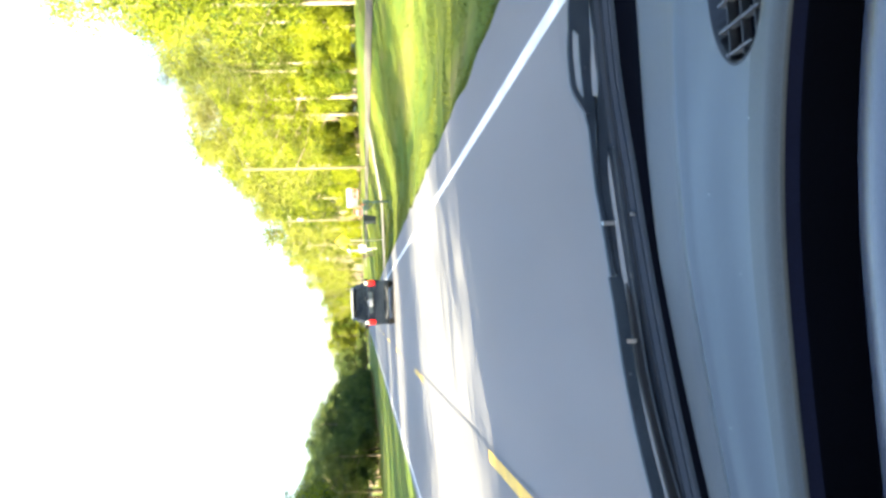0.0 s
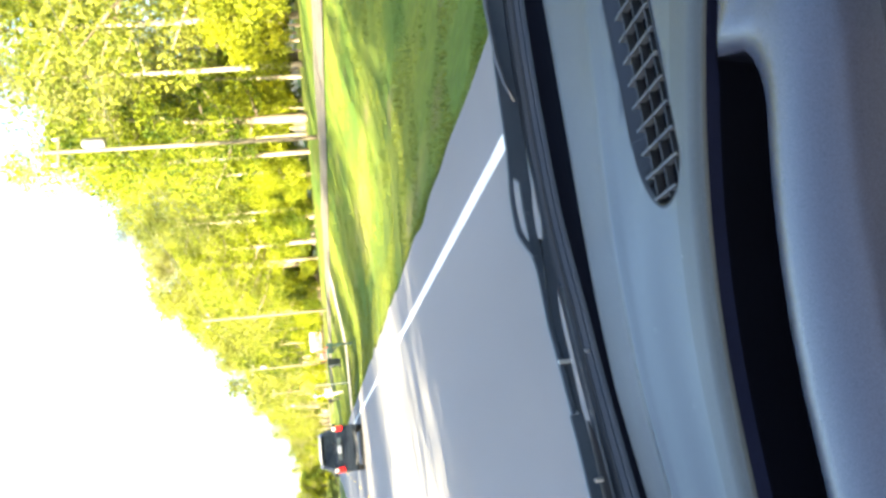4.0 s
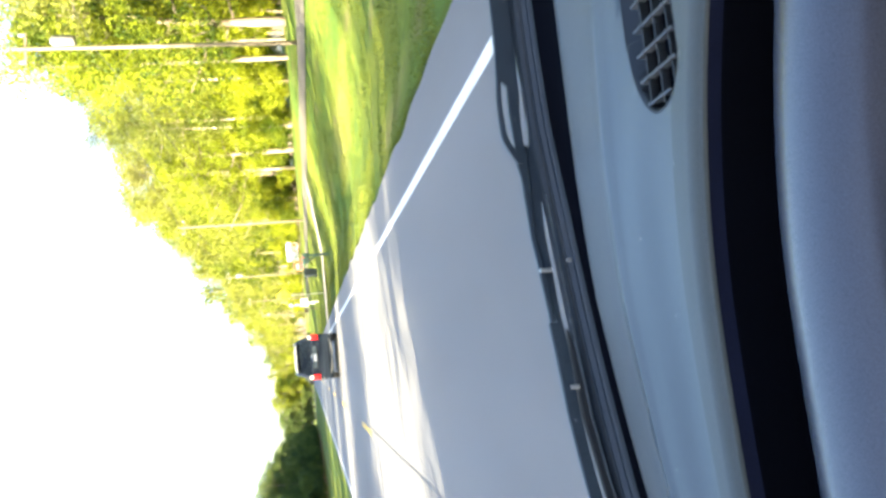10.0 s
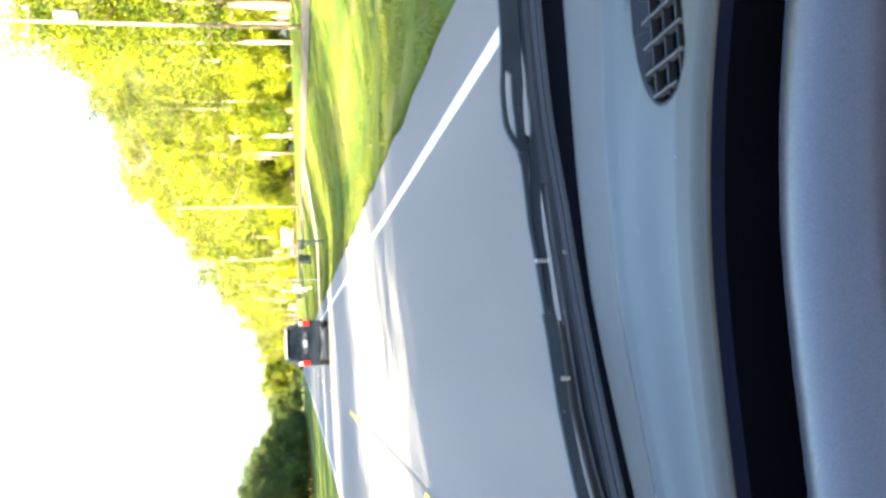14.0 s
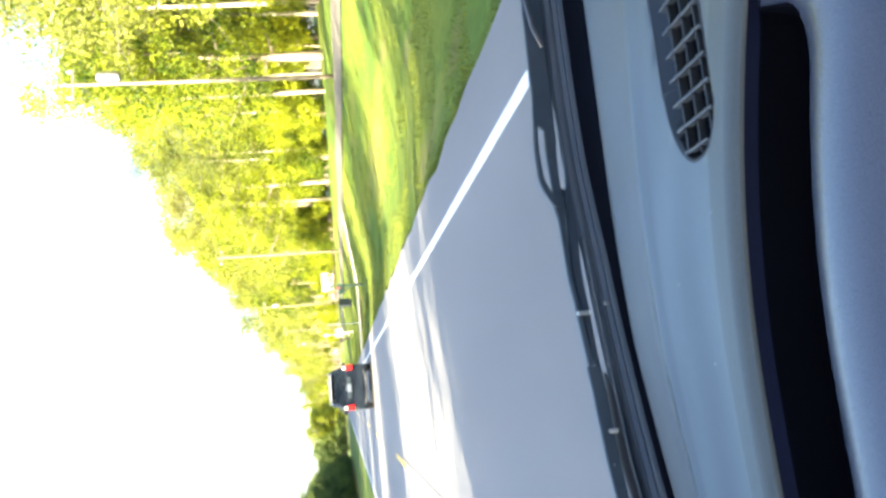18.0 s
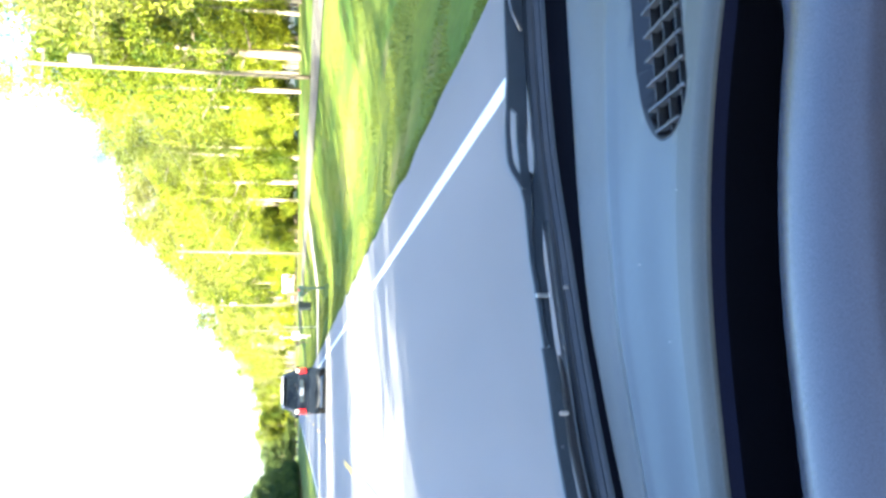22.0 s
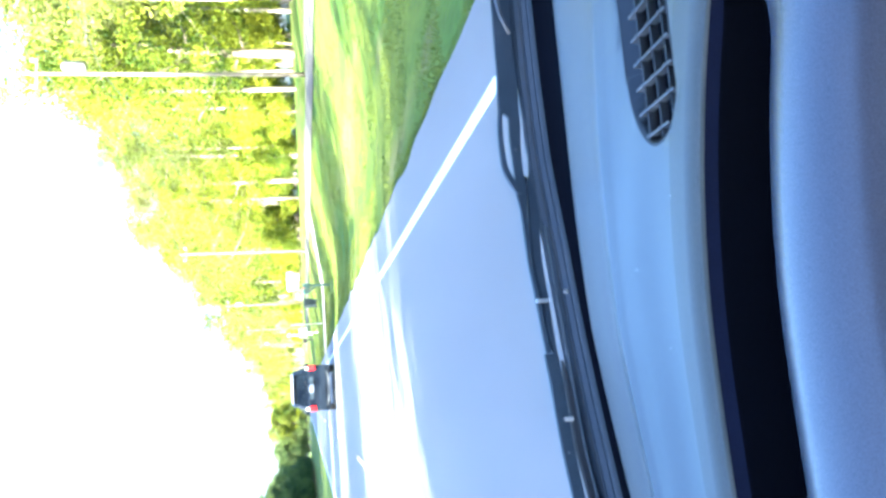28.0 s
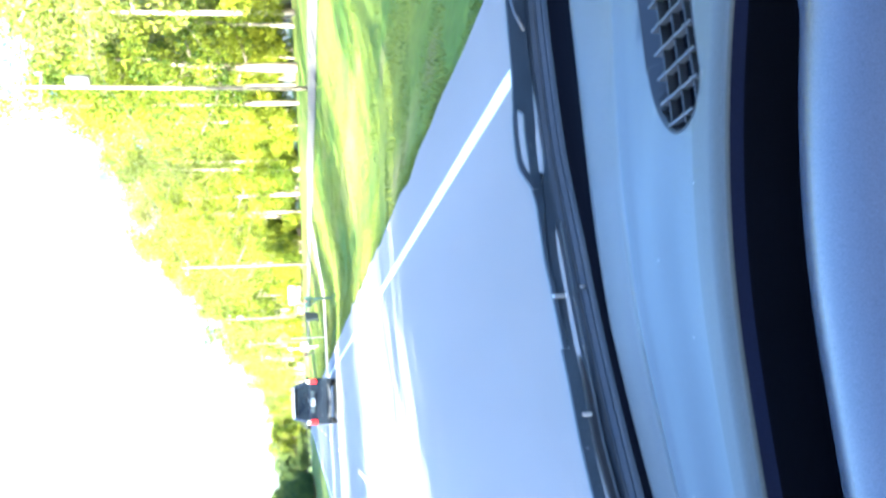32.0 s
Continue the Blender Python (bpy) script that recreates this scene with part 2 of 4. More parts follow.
DASH = material("dash_plastic", (0.040, 0.050, 0.057), 0.34, second=(0.036, 0.045, 0.051), scale=3, fine=900, bump=0.25, spec=0.55, depth=0.0006)
# pad plastic made paler: reflected light by the glass put into the colour
PAD_SHEEN = material("pad_sheen", (0.068, 0.077, 0.079), 0.43, second=(0.059, 0.067, 0.069), scale=4, fine=700, bump=0.2, spec=0.4, depth=0.0006)
# the lip's grey-green reflection of the trees, held in its base colour
LIP_SHEEN = material("lip_sheen", (0.050, 0.057, 0.056), 0.41, second=(0.044, 0.051, 0.050), scale=4, fine=700, bump=0.2, spec=0.35, depth=0.0006)
# black of the glass border; in tray and grille floor it paints the shade
BORDER_SHADE_BLACK = material("border_and_shade_black", (0.0012, 0.0018, 0.0045), 0.95, bump=0.1, fine=400, depth=0.0005, spec=0.05)
HOOD = material("hood_plastic", (0.046, 0.051, 0.072), 0.27, second=(0.041, 0.046, 0.065), scale=3, fine=900, bump=0.2, spec=0.6, depth=0.0006)
# hood plastic slightly darkened, shade of the downturned face in the colour
HOOD_SHADED = material("hood_face_shaded", (0.041, 0.047, 0.067), 0.34, second=(0.037, 0.042, 0.060), scale=3, fine=900, bump=0.22, spec=0.5, depth=0.0006)
DASH_DARK = material("dark_plastic", (0.004, 0.0044, 0.0055), 0.7, spec=0.2, bump=0.1, fine=500, depth=0.0005)
GRILLE = material("grille_plastic", (0.044, 0.048, 0.055), 0.42, bump=0.1, fine=500, depth=0.0005, spec=0.7)
# grille plastic darkened for the lengthwise slats, their shade in the colour
GRILLE_SHADED = material("grille_plastic_shaded", (0.024, 0.028, 0.034), 0.5, bump=0.1, fine=500, depth=0.0005, spec=0.4)
# dashboard plastic darkened to blue-black: shade at the tray's upper wall
TRAY_WALL = material("tray_wall_shade", (0.0022, 0.0042, 0.016), 0.75, bump=0.1, fine=500, depth=0.0005, spec=0.1)
# rim and ledge darkened the same way, for shade inside the slot
GRILLE_RIM = material("grille_rim_shaded", (0.005, 0.007, 0.012), 0.5, bump=0.1, fine=500, depth=0.0005, spec=0.4)
LINT = material("lint", (0.3, 0.3, 0.29), 0.9, bump=0)
COWL = material("cowl_plastic", (0.025, 0.034, 0.047), 0.6, second=(0.033, 0.041, 0.052), scale=10, fine=300, bump=0.4, depth=0.001)
RUBBER = material("rubber", (0.02, 0.02, 0.021), 0.6, bump=0.2, fine=200, depth=0.001)
ARM = material("wiper_metal", (0.035, 0.046, 0.060), 0.42, second=(0.028, 0.037, 0.048), scale=20, fine=300, bump=0.2, depth=0.0008)
CLIP = material("clip_metal", (0.62, 0.60, 0.55), 0.32, metal=0.85, bump=0.05)
SPINE = material("wiper_spine_metal", (0.12, 0.13, 0.14), 0.35, metal=0.4, bump=0.05)
STEEL = material("bright_steel", (0.75, 0.74, 0.72), 0.2, metal=1.0, bump=0.05)
CAR_PAINT = material("car_paint_dark", (0.006, 0.009, 0.014), 0.3, second=(0.008, 0.011, 0.017), scale=2, fine=300, bump=0.02, spec=0.15)
CAR_ROOF = material("car_paint_roof", (0.008, 0.011, 0.015), 0.25, scale=2, fine=300, bump=0.02, spec=0.7)
TRIM_GREY = material("bumper_grey", (0.16, 0.16, 0.165), 0.5, bump=0.1)
BUMPER_PALE = material("bumper_pale", (0.06, 0.062, 0.066), 0.45, bump=0.05)
# pale colour that paints the sky's reflection on the rear roof edge
ROOF_HIGHLIGHT = material("roof_edge_highlight", (0.42, 0.44, 0.46), 0.3, bump=0.02)
CAR_GLASS = material("car_glass_dark", (0.004, 0.006, 0.008), 0.08, bump=0, spec=0.2)
LAMP_RED = glow_material("tail_lamp_red", (0.62, 0.010, 0.008), 0.22)
TAILGATE = material("tailgate_paint", (0.035, 0.05, 0.06), 0.3, bump=0.02)
PLATE_BAR = material("plate_bar", (0.35, 0.38, 0.42), 0.5, bump=0)
LAMP_CLEAR = material("lamp_clear", (0.45, 0.44, 0.42), 0.15, bump=0)
PLATE = material("plate_white", (0.42, 0.45, 0.48), 0.4, bump=0.05)
SHELL = material("car_shell_paint", (0.16, 0.17, 0.19), 0.35, second=(0.15, 0.16, 0.18), scale=1.5, bump=0.02)
LINING = material("cabin_lining", (0.09, 0.09, 0.095), 0.9, bump=0.4, fine=200)
GLASS = pane_material("windscreen_glass", (0.97, 0.985, 0.98), 0.35)
SIGN_YELLOW = material("sign_yellow", (0.85, 0.55, 0.02), 0.45, second=(0.80, 0.52, 0.03), bump=0.03)
SIGN_BLACK = material("sign_black", (0.015, 0.015, 0.015), 0.5, bump=0.02)
GALVANISED = material("galvanised_steel", (0.55, 0.56, 0.57), 0.4, metal=0.8, bump=0.1)
BIN_PLASTIC = material("bin_plastic", (0.025, 0.035, 0.045), 0.5, bump=0.1)
BOX_GREEN = material("mailbox_paint", (0.04, 0.055, 0.055), 0.4, second=(0.05, 0.045, 0.04), bump=0.1)
SIGN_WHITE = material("sign_white", (0.45, 0.45, 0.44), 0.5, bump=0.03)
SIGN_RED = material("sign_red", (0.62, 0.06, 0.05), 0.5, bump=0.03)
SIGN_GREY = material("sign_slate", (0.09, 0.13, 0.15), 0.5, bump=0.03)
POST_GREEN = material("post_green_paint", (0.035, 0.075, 0.055), 0.45, second=(0.03, 0.06, 0.045), bump=0.1)
STREET_GREEN = material("street_sign_green", (0.03, 0.20, 0.13), 0.45, bump=0.03)
POST_WOOD = material("post_wood", (0.16, 0.12, 0.09), 0.85, bump=0.5, stretch=(1, 1, 0.2))


# ---- mesh helpers ----
def mesh_ob(name, bm, mat, smooth=False):
    me = bpy.data.meshes.new(name)
    bm.to_mesh(me)
    bm.free()
    if mat:
        me.materials.append(mat)
    if smooth:
        me.polygons.foreach_set("use_smooth", [True] * len(me.polygons))
    return new(name, me)


def part(name, bm, mat, parent, label="", smooth=False):
    ob = mesh_ob(name, bm, mat, smooth)
    ob.parent = parent
    if label:
        tagged(ob, label)
    return ob


def empty(name, m=None):
    ob = new(name)
    ob.empty_display_size = 0.2
    if m is not None:
        ob.matrix_world = m
    return ob


def raw(verts, faces):
    bm = bmesh.new()
    vs = [bm.verts.new(v) for v in verts]
    for f in faces:
        bm.faces.new([vs[i] for i in f])
    bm.normal_update()
    return bm


def sheet(xs, ys, fz):
    """A sheet over the grid xs by ys at the height fz(x, y)."""
    nx = len(xs)
    verts = [(x, y, fz(x, y)) for y in ys for x in xs]
    faces = [(j * nx + i, j * nx + i + 1, (j + 1) * nx + i + 1, (j + 1) * nx + i) for j in range(len(ys) - 1) for i in range(nx - 1)]
    return raw(verts, faces)


def box(cx, cy, cz, sx, sy, sz, bevel=0.0, bm=None, turn=None):
    made = bm or bmesh.new()
    m = Matrix.Translation((cx, cy, cz))
    if turn is not None:
        m = m @ turn
    r = bmesh.ops.create_cube(made, size=1.0, matrix=m @ Matrix.Diagonal((sx, sy, sz, 1)))
    if bevel:
        edges = list({e for v in r["verts"] for e in v.link_edges})
        bmesh.ops.bevel(made, geom=edges, offset=bevel, segments=2, affect="EDGES", profile=0.6)
    return made


def tube(points, radii, sides=8, bm=None, flat=1.0):
    """A tube along points, with a radius for each; flat squeezes it along the second axis."""
    made = bm or bmesh.new()
    pts = [Vector(p) for p in points]
    rings = []
    for i, p in enumerate(pts):
        d = (pts[min(i + 1, len(pts) - 1)] - pts[max(i - 1, 0)]).normalized()
        side = d.cross(Vector((0, 0, 1)))
        side = side.normalized() if side.length > 1e-3 else Vector((1, 0, 0))
        up = side.cross(d).normalized()
        rings.append([made.verts.new(p + radii[i] * (math.cos(a) * side + flat * math.sin(a) * up)) for a in (2 * math.pi * k / sides for k in range(sides))])
    for a, b in zip(rings, rings[1:]):
        for k in range(sides):
            made.faces.new((a[k], a[(k + 1) % sides], b[(k + 1) % sides], b[k]))
    made.faces.new(rings[0][::-1])
    made.faces.new(rings[-1])
    made.normal_update()
    return made


def slab(outline, z0, z1):
    """A flat plate with the given outline in x and y."""
    n = len(outline)
    verts = [(x, y, z0) for x, y in outline] + [(x, y, z1) for x, y in outline]
    faces = [tuple(range(n))[::-1], tuple(range(n, 2 * n))] + [(i, (i + 1) % n, n + (i + 1) % n, n + i) for i in range(n)]
    bm = raw(verts, faces)
    bmesh.ops.recalc_face_normals(bm, faces=bm.faces[:])
    return bm


def profile_body(profile, half):
    """A shape from a side profile of (y, z) points, closed across x, with the half width half(y, z) at each point."""
    n = len(profile)
    verts = [(-half(y, z), y, z) for y, z in profile] + [(half(y, z), y, z) for y, z in profile]
    faces = [tuple(range(n)), tuple(range(n, 2 * n))[::-1]] + [(i, n + i, n + (i + 1) % n, (i + 1) % n) for i in range(n)]
    bm = raw(verts, faces)
    bmesh.ops.recalc_face_normals(bm, faces=bm.faces[:])
    return bm


# ---- ground, road ----
def bend(y):
    """How far the road has swung to the left at y."""
    return -0.0011 * max(0.0, y - 200) ** 2


def ground_z(x, y):
    x = x - (bend(min(y, 340)) if y > 200 else 0)
    if x > 2.5:
        t = min(max((x - 4.2) / 12.0, 0), 1)
        z = -0.05 - 0.12 * min((x - 2.5) / 1.7, 1) + 1.25 * t * t * (3 - 2 * t) + 0.02 * max(0, min(x, 60) - 16.2)
    elif x < -5.0:
        z = -0.05 - 0.15 * min((-5.0 - x) / 3, 1)
    else:
        z = -0.05
    if x > 2.7 or x < -5.2:
        z += 0.05 * noise.noise((x * 0.35, y * 0.2, 0.0)) + 0.02 * noise.noise((x * 1.7, y * 1.1, 3.0))
    return z


xs = [-2500, -1000, -400, -150, -80, -50] + [-36 + 2 * i for i in range(14)] + [-8.5, -7, -6, -5.3, -5.0, -3, -1, 1, 2.3, 2.5]
xs += [2.5 + 0.3 * i for i in range(1, 46)] + [16.5 + i for i in range(0, 16)] + [36, 45, 60, 100, 200, 500, 1200, 2500]
ys = [-2500, -800, -300, -150, -80, -50, -30, -15, -6] + [i * 1.0 for i in range(0, 80)] + [80 + 4 * i for i in range(0, 80)] + [420, 500, 700, 1200, 2500, 4000]
tagged(mesh_ob("ground", sheet(xs, ys, ground_z), GRASS, True), "mown roadside grass, part in long tree shade", "ground", kind="structure")



def strip(x0, x1, z, ys_):
    return sheet([x0, x1] if x1 - x0 < 1 else [x0 + (x1 - x0) * i / 10 for i in range(11)], ys_, lambda x, y: z)


def road_strip(name, x0, x1, z, mat, y0=-60, y1=360, edge=0.0):
    ys_ = [y0 + (y1 - y0) * i / max(1, int((y1 - y0) / 2)) for i in range(int((y1 - y0) / 2) + 1)] if y1 - y0 > 4 else [y0, y1]
    if edge:
        ys_ = [y0 + 0.25 * i for i in range(int((70 - y0) / 0.25))] + [70 + 2 * i for i in range(int((y1 - 70) / 2))]
    bm = strip(x0, x1, z, ys_)
    for v in bm.verts:
        x, y = v.co.x, v.co.y
        if edge and abs(x - x1) < 1e-4:
            v.co.x += edge * noise.noise((0.0, y * 0.9, 7.0)) + 0.4 * edge * noise.noise((0.0, y * 4, 9.0))
        v.co.x += bend(y)
    low = bmesh.ops.extrude_face_region(bm, geom=bm.faces[:])
    bmesh.ops.translate(bm, vec=(0, 0, -0.02 if z < 0.003 else -0.0025), verts=[g for g in low["geom"] if isinstance(g, bmesh.types.BMVert)])
    bmesh.ops.recalc_face_normals(bm, faces=bm.faces[:])
    return tagged(mesh_ob(name, bm, mat), kind="structure")


tagged(road_strip("road", -5.0, 2.5, 0.0, ASPHALT, edge=0.09), "worn grey asphalt two-lane road with fine cracks", "road")
tagged(road_strip("road_line_edge", 1.72, 1.825, 0.004, WHITE_PAINT), "solid white edge line painted on the asphalt", "road line")
tagged(road_strip("road_line_far_edge", -4.72, -4.6, 0.004, WHITE_PAINT), "solid white line along the far road edge", "road line")
centre = tagged(empty("road_line_centre"), "broken yellow centre line on grey asphalt", "road line", kind="structure")
seam = []
for k in range(520):
    y = -40 + 0.5 * k
    seam.append((-1.40 + bend(y) + 0.03 * noise.noise((0.0, y * 0.35, 4.0)) + 0.012 * noise.noise((0.0, y * 2.1, 8.0)), y))
wide = [0.014 + 0.010 * noise.noise((3.0, y * 0.8, 1.0)) for _, y in seam]
bm = raw([(x - w, y, 0.0035) for (x, y), w in zip(seam, wide)] + [(x + w, y, 0.0035) for (x, y), w in zip(seam, wide)], [(i, 520 + i, 521 + i, i + 1) for i in range(519)])
tagged(mesh_ob("road_seam", bm, TAR), "thin dark tar seam along the middle of the road", "road seam", kind="structure")
dash_y = 5.0
while dash_y < 190:
    part("dash", box(-1.5 + bend(dash_y), dash_y + 1.5, 0.0025, 0.12, 3.0, 0.004), YELLOW_PAINT, centre)
    dash_y += 12.0
tagged(road_strip("footpath", 10.6, 12.0, 1.0, CONCRETE, -20, 196), "pale concrete path along the grass", "path")
for ob in [o for o in scene.objects if o.name == "footpath"]:
    for v in ob.data.vertices:
        v.co.z = ground_z(v.co.x, v.co.y) + 0.05
drive = sheet([2.42 + 0.6 * i for i in range(17)], [44 + 0.5 * i for i in range(8)], lambda x, y: max(ground_z(x, y), -0.06) + 0.045)
tagged(mesh_ob("driveway", drive, CONCRETE, True), "pale concrete driveway crossing the verge", "driveway", kind="structure")


# ---- grass blades along the verge, thicker at the road's edge ----
def verge_grass(count, y0, y1, size, seed):
    rng = np.random.default_rng(seed)
    verts, faces = [], []
    for _ in range(count):
        y = y0 + (y1 - y0) * float(rng.random()) ** 1.3
        near = rng.random() < 0.12
        x = 2.46 + (0.28 * float(rng.random()) if near else 8.0 * float(rng.random()) ** 1.25)
        clump = noise.noise((x * 1.1, y * 0.8, 2.0))
        if clump < -0.15 and not near:
            continue
        h = size * float(rng.uniform(0.5, 1.2)) * (1.0 + 0.7 * clump) * (0.8 if near else 1.0)
        a = float(rng.uniform(0, 6.283))
        dx, dy = 0.16 * h * math.cos(a), 0.16 * h * math.sin(a)
        lx, ly = float(rng.normal(0, 0.4)) * h, float(rng.normal(0, 0.4)) * h
        z = ground_z(x, y) - 0.01
        i = len(verts)
        verts += [(x - dx, y - dy, z), (x + dx, y + dy, z), (x + lx, y + ly, z + h)]
        faces.append((i, i + 1, i + 2))
    me = bpy.data.meshes.new("verge_grass")
    me.from_pydata(verts, [], faces)
    me.materials.append(BLADE)
    return tagged(new("verge_grass", me), "uneven tufts of sunlit grass beside the road", "grass", kind="stuff")


verge_grass(120000, 3.5, 36.0, 0.045, 3)
verge_grass(50000, 34.0, 95.0, 0.07, 4)


# ---- trees ----
def leaves(centres, count, size, rng, bm_verts, bm_faces, droop=0.0):
    for cx, cy, cz, rx, rz in centres:
        for _ in range(count):
            u, v, w = rng.normal(0, 0.62, 3)
            k = math.sqrt(u * u + v * v + w * w)
            if k > 1.05:
                u, v, w = u / k, v / k, w / k
            p = Vector((cx + u * rx, cy + v * rx, cz + w * rz))
            a = Vector(rng.normal(0, 1, 3)).normalized()
            b = a.cross(Vector(rng.normal(0, 1, 3))).normalized()
            s = size * rng.uniform(0.6, 1.3)
            i = len(bm_verts)
            bm_verts.extend((p - a * s, p + b * s * 0.45, p + a * s + Vector((0, 0, -droop)), p - b * s * 0.45))
            bm_faces.append((i, i + 1, i + 2, i + 3))


def crown_mesh(name, verts, faces, mat):
    me = bpy.data.meshes.new(name)
    me.from_pydata([tuple(v) for v in verts], [], faces)
    me.materials.append(mat)
    return me


def make_tree(kind, seed, height, dull=False, fine=1.0):
    """One tree: a trunk with limbs, and a crown of leaf clumps. kind: broad, tall, pine or shrub."""
    rng = np.random.default_rng(seed)
    root = empty({"broad": "broadleaf_tree", "tall": "slender_tree", "pine": "pine_tree", "shrub": "shrub"}[kind])
    sway = rng.uniform(-0.4, 0.4, 2)
    n = 7
    base_r = {"broad": 0.24, "tall": 0.085, "pine": 0.11, "shrub": 0.05}[kind] * height / 15 + 0.03

    def at(t):
        return Vector((sway[0] * t * t + 0.15 * math.sin(3 * t + seed), sway[1] * t * t + 0.15 * math.cos(2.3 * t + seed), height * t))
    bm = tube([at(i / n * 0.96) - Vector((0, 0, 0.3 if i == 0 else 0)) for i in range(n + 1)], [base_r * (1.25 - 1.15 * i / n) for i in range(n + 1)], 8)
    low = {"broad": 0.18, "tall": 0.35, "pine": 0.5, "shrub": 0.1}[kind]
    limbs = {"broad": 26, "tall": 18, "pine": 15, "shrub": 9}[kind]
    centres = []
    for i in range(limbs):
        t = low + (0.97 - low) * (i + rng.uniform(0, 0.9)) / limbs
        rel = (t - low) / (1 - low)
        if kind == "broad":
            reach = height * 0.27 * (0.55 + 0.75 * math.sin(math.pi * min(1, rel * 0.85 + 0.18)))* rng.uniform(0.6, 1.1)
        elif kind == "tall":
            reach = height * 0.13 * (1.1 - 0.6 * rel) * rng.uniform(0.5, 1.2)
        elif kind == "pine":
            reach = height * 0.16 * (1.05 - 0.75 * rel) * rng.uniform(0.6, 1.2)
        else:
            reach = height * 0.5 * rng.uniform(0.5, 1.0)
        ang = i * 2.4 + rng.uniform(-0.5, 0.5)
        rise = {"broad": 0.35, "tall": 0.6, "pine": 0.12, "shrub": 0.5}[kind] * reach
        p0, d = at(t), Vector((math.cos(ang), math.sin(ang), 0))
        p2 = p0 + d * reach + Vector((0, 0, rise))
        p1 = p0 + d * reach * 0.5 + Vector((0, 0, rise * 0.3))
        r = base_r * 0.35 * (1.1 - 0.7 * rel)
        tube([p0, p1, p2], [r, r * 0.7, r * 0.25], 5, bm)
        size = {"broad": 0.085, "tall": 0.075, "pine": 0.075, "shrub": 0.24}[kind] * height * rng.uniform(0.7, 1.25)
        centres.append((*p2, size * 1.2, size * 0.85))
        centres.append((*(p1 + Vector((0, 0, 0.2 * size))), size, size * 0.7))
    centres.append((*at(0.97), 0.06 * height, 0.07 * height))
    verts, faces = [], []
    leaves(centres, int({"broad": 270, "tall": 210, "pine": 180, "shrub": 130}[kind] * fine), {"broad": 0.135, "tall": 0.12, "pine": 0.115, "shrub": 0.11}[kind] / fine ** 0.5, rng, verts, faces, 0.04)
    part("trunk", bm, {"broad": BARK, "tall": BARK_PALE, "pine": BARK_PALE, "shrub": BARK}[kind], root, smooth=True)
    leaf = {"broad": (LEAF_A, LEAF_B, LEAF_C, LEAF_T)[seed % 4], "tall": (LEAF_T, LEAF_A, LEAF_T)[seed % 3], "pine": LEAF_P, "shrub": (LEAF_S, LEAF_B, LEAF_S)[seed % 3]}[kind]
    leaf = LEAF_SHADED if dull else leaf
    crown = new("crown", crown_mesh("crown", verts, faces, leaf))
    crown.parent = root
    return tagged(root, {"broad": "broadleaf tree with shade put into its dull green leaves" if dull else "leafy green broadleaf tree in evening sun", "tall": "slender tree with pale bare trunk, leafy top",
                         "pine": "tall pine with pale bare trunk, thin crown", "shrub": "dense green shrub at the wood's edge"}[kind],
                  {"broad": "tree", "tall": "tree", "pine": "tree", "shrub": "shrub"}[kind], {"shrub": "shrubs along the wood"}.get(kind, "trees along the road"))


SPECIES = {"broad": ((1, 15), (2, 13), (3, 16), (4, 12)), "tall": ((11, 17), (12, 15), (13, 18)), "pine": ((21, 19), (22, 17)), "shrub": ((31, 2.6), (32, 2.0), (33, 3.2))}
SPECIES["dull"], SPECIES["dull_shrub"] = ((5, 14), (6, 12)), ((35, 2.4), (36, 3.0))
FINENESS = {"_fine": 1.7, "_far": 0.45}
models = {}                                       # each build of a tree, made when it is first planted


def grade(y):
    """Which build of a tree stands at y: finest where the road passes nearest."""
    return "_fine" if y < 85 else "" if y < 140 else "_far"


wood = np.random.default_rng(5)


def plant(kind, x, y, size=1.0, wood=wood):
    """Stand one tree of a kind at x, y: the model itself first, copies after."""
    tail = next((t for t in FINENESS if kind.endswith(t)), "")
    plain = kind[:len(kind) - len(tail)]
    seed, height = SPECIES[plain][int(wood.integers(len(SPECIES[plain])))]
    turn = float(wood.uniform(0, 360))
    rough = 0.5 if "shrub" in kind else 1.0
    s = size * (1 + rough * (float(wood.uniform(-0.16, 0.14)) + (0.20 if y < 110 else 0.34) * noise.noise((y * 0.055, x * 0.03, 5.0))))
    s = min(s, 0.86) if plain == "pine" else s
    m = pose(x, y, ground_z(x, y) - 0.02, 0, 0, turn)
    dull = plain.startswith("dull")
    form = {"dull": "broad", "dull_shrub": "shrub"}.get(plain, plain)
    if (kind, seed) in models:
        tree = copy_thing(models[kind, seed], m)
    else:
        tree = models[kind, seed] = make_tree(form, seed, height, dull, FINENESS.get(tail, 1.0))
        tree.matrix_basis = m
    tree.scale = (s, s, s)
    return tree


# wood along the right-hand side
for row, (off, step) in enumerate(((18.5, 4.6), (22.5, 5.0), (28.0, 6.0))):
    y = 14.0 + row * 2
    while y < 330:
        kind = ("broad", "broad", "tall", "tall", "pine")[int(wood.integers(5))] if row < 2 else ("broad", "tall")[int(wood.integers(2))]
        plant(kind + grade(y), bend(y) + off + float(wood.uniform(-1.6, 1.6)), y, 0.93 if y < 90 else 1.04)
        y += step * float(wood.uniform(0.7, 1.35)) * (1 if y < 150 else 1.5)
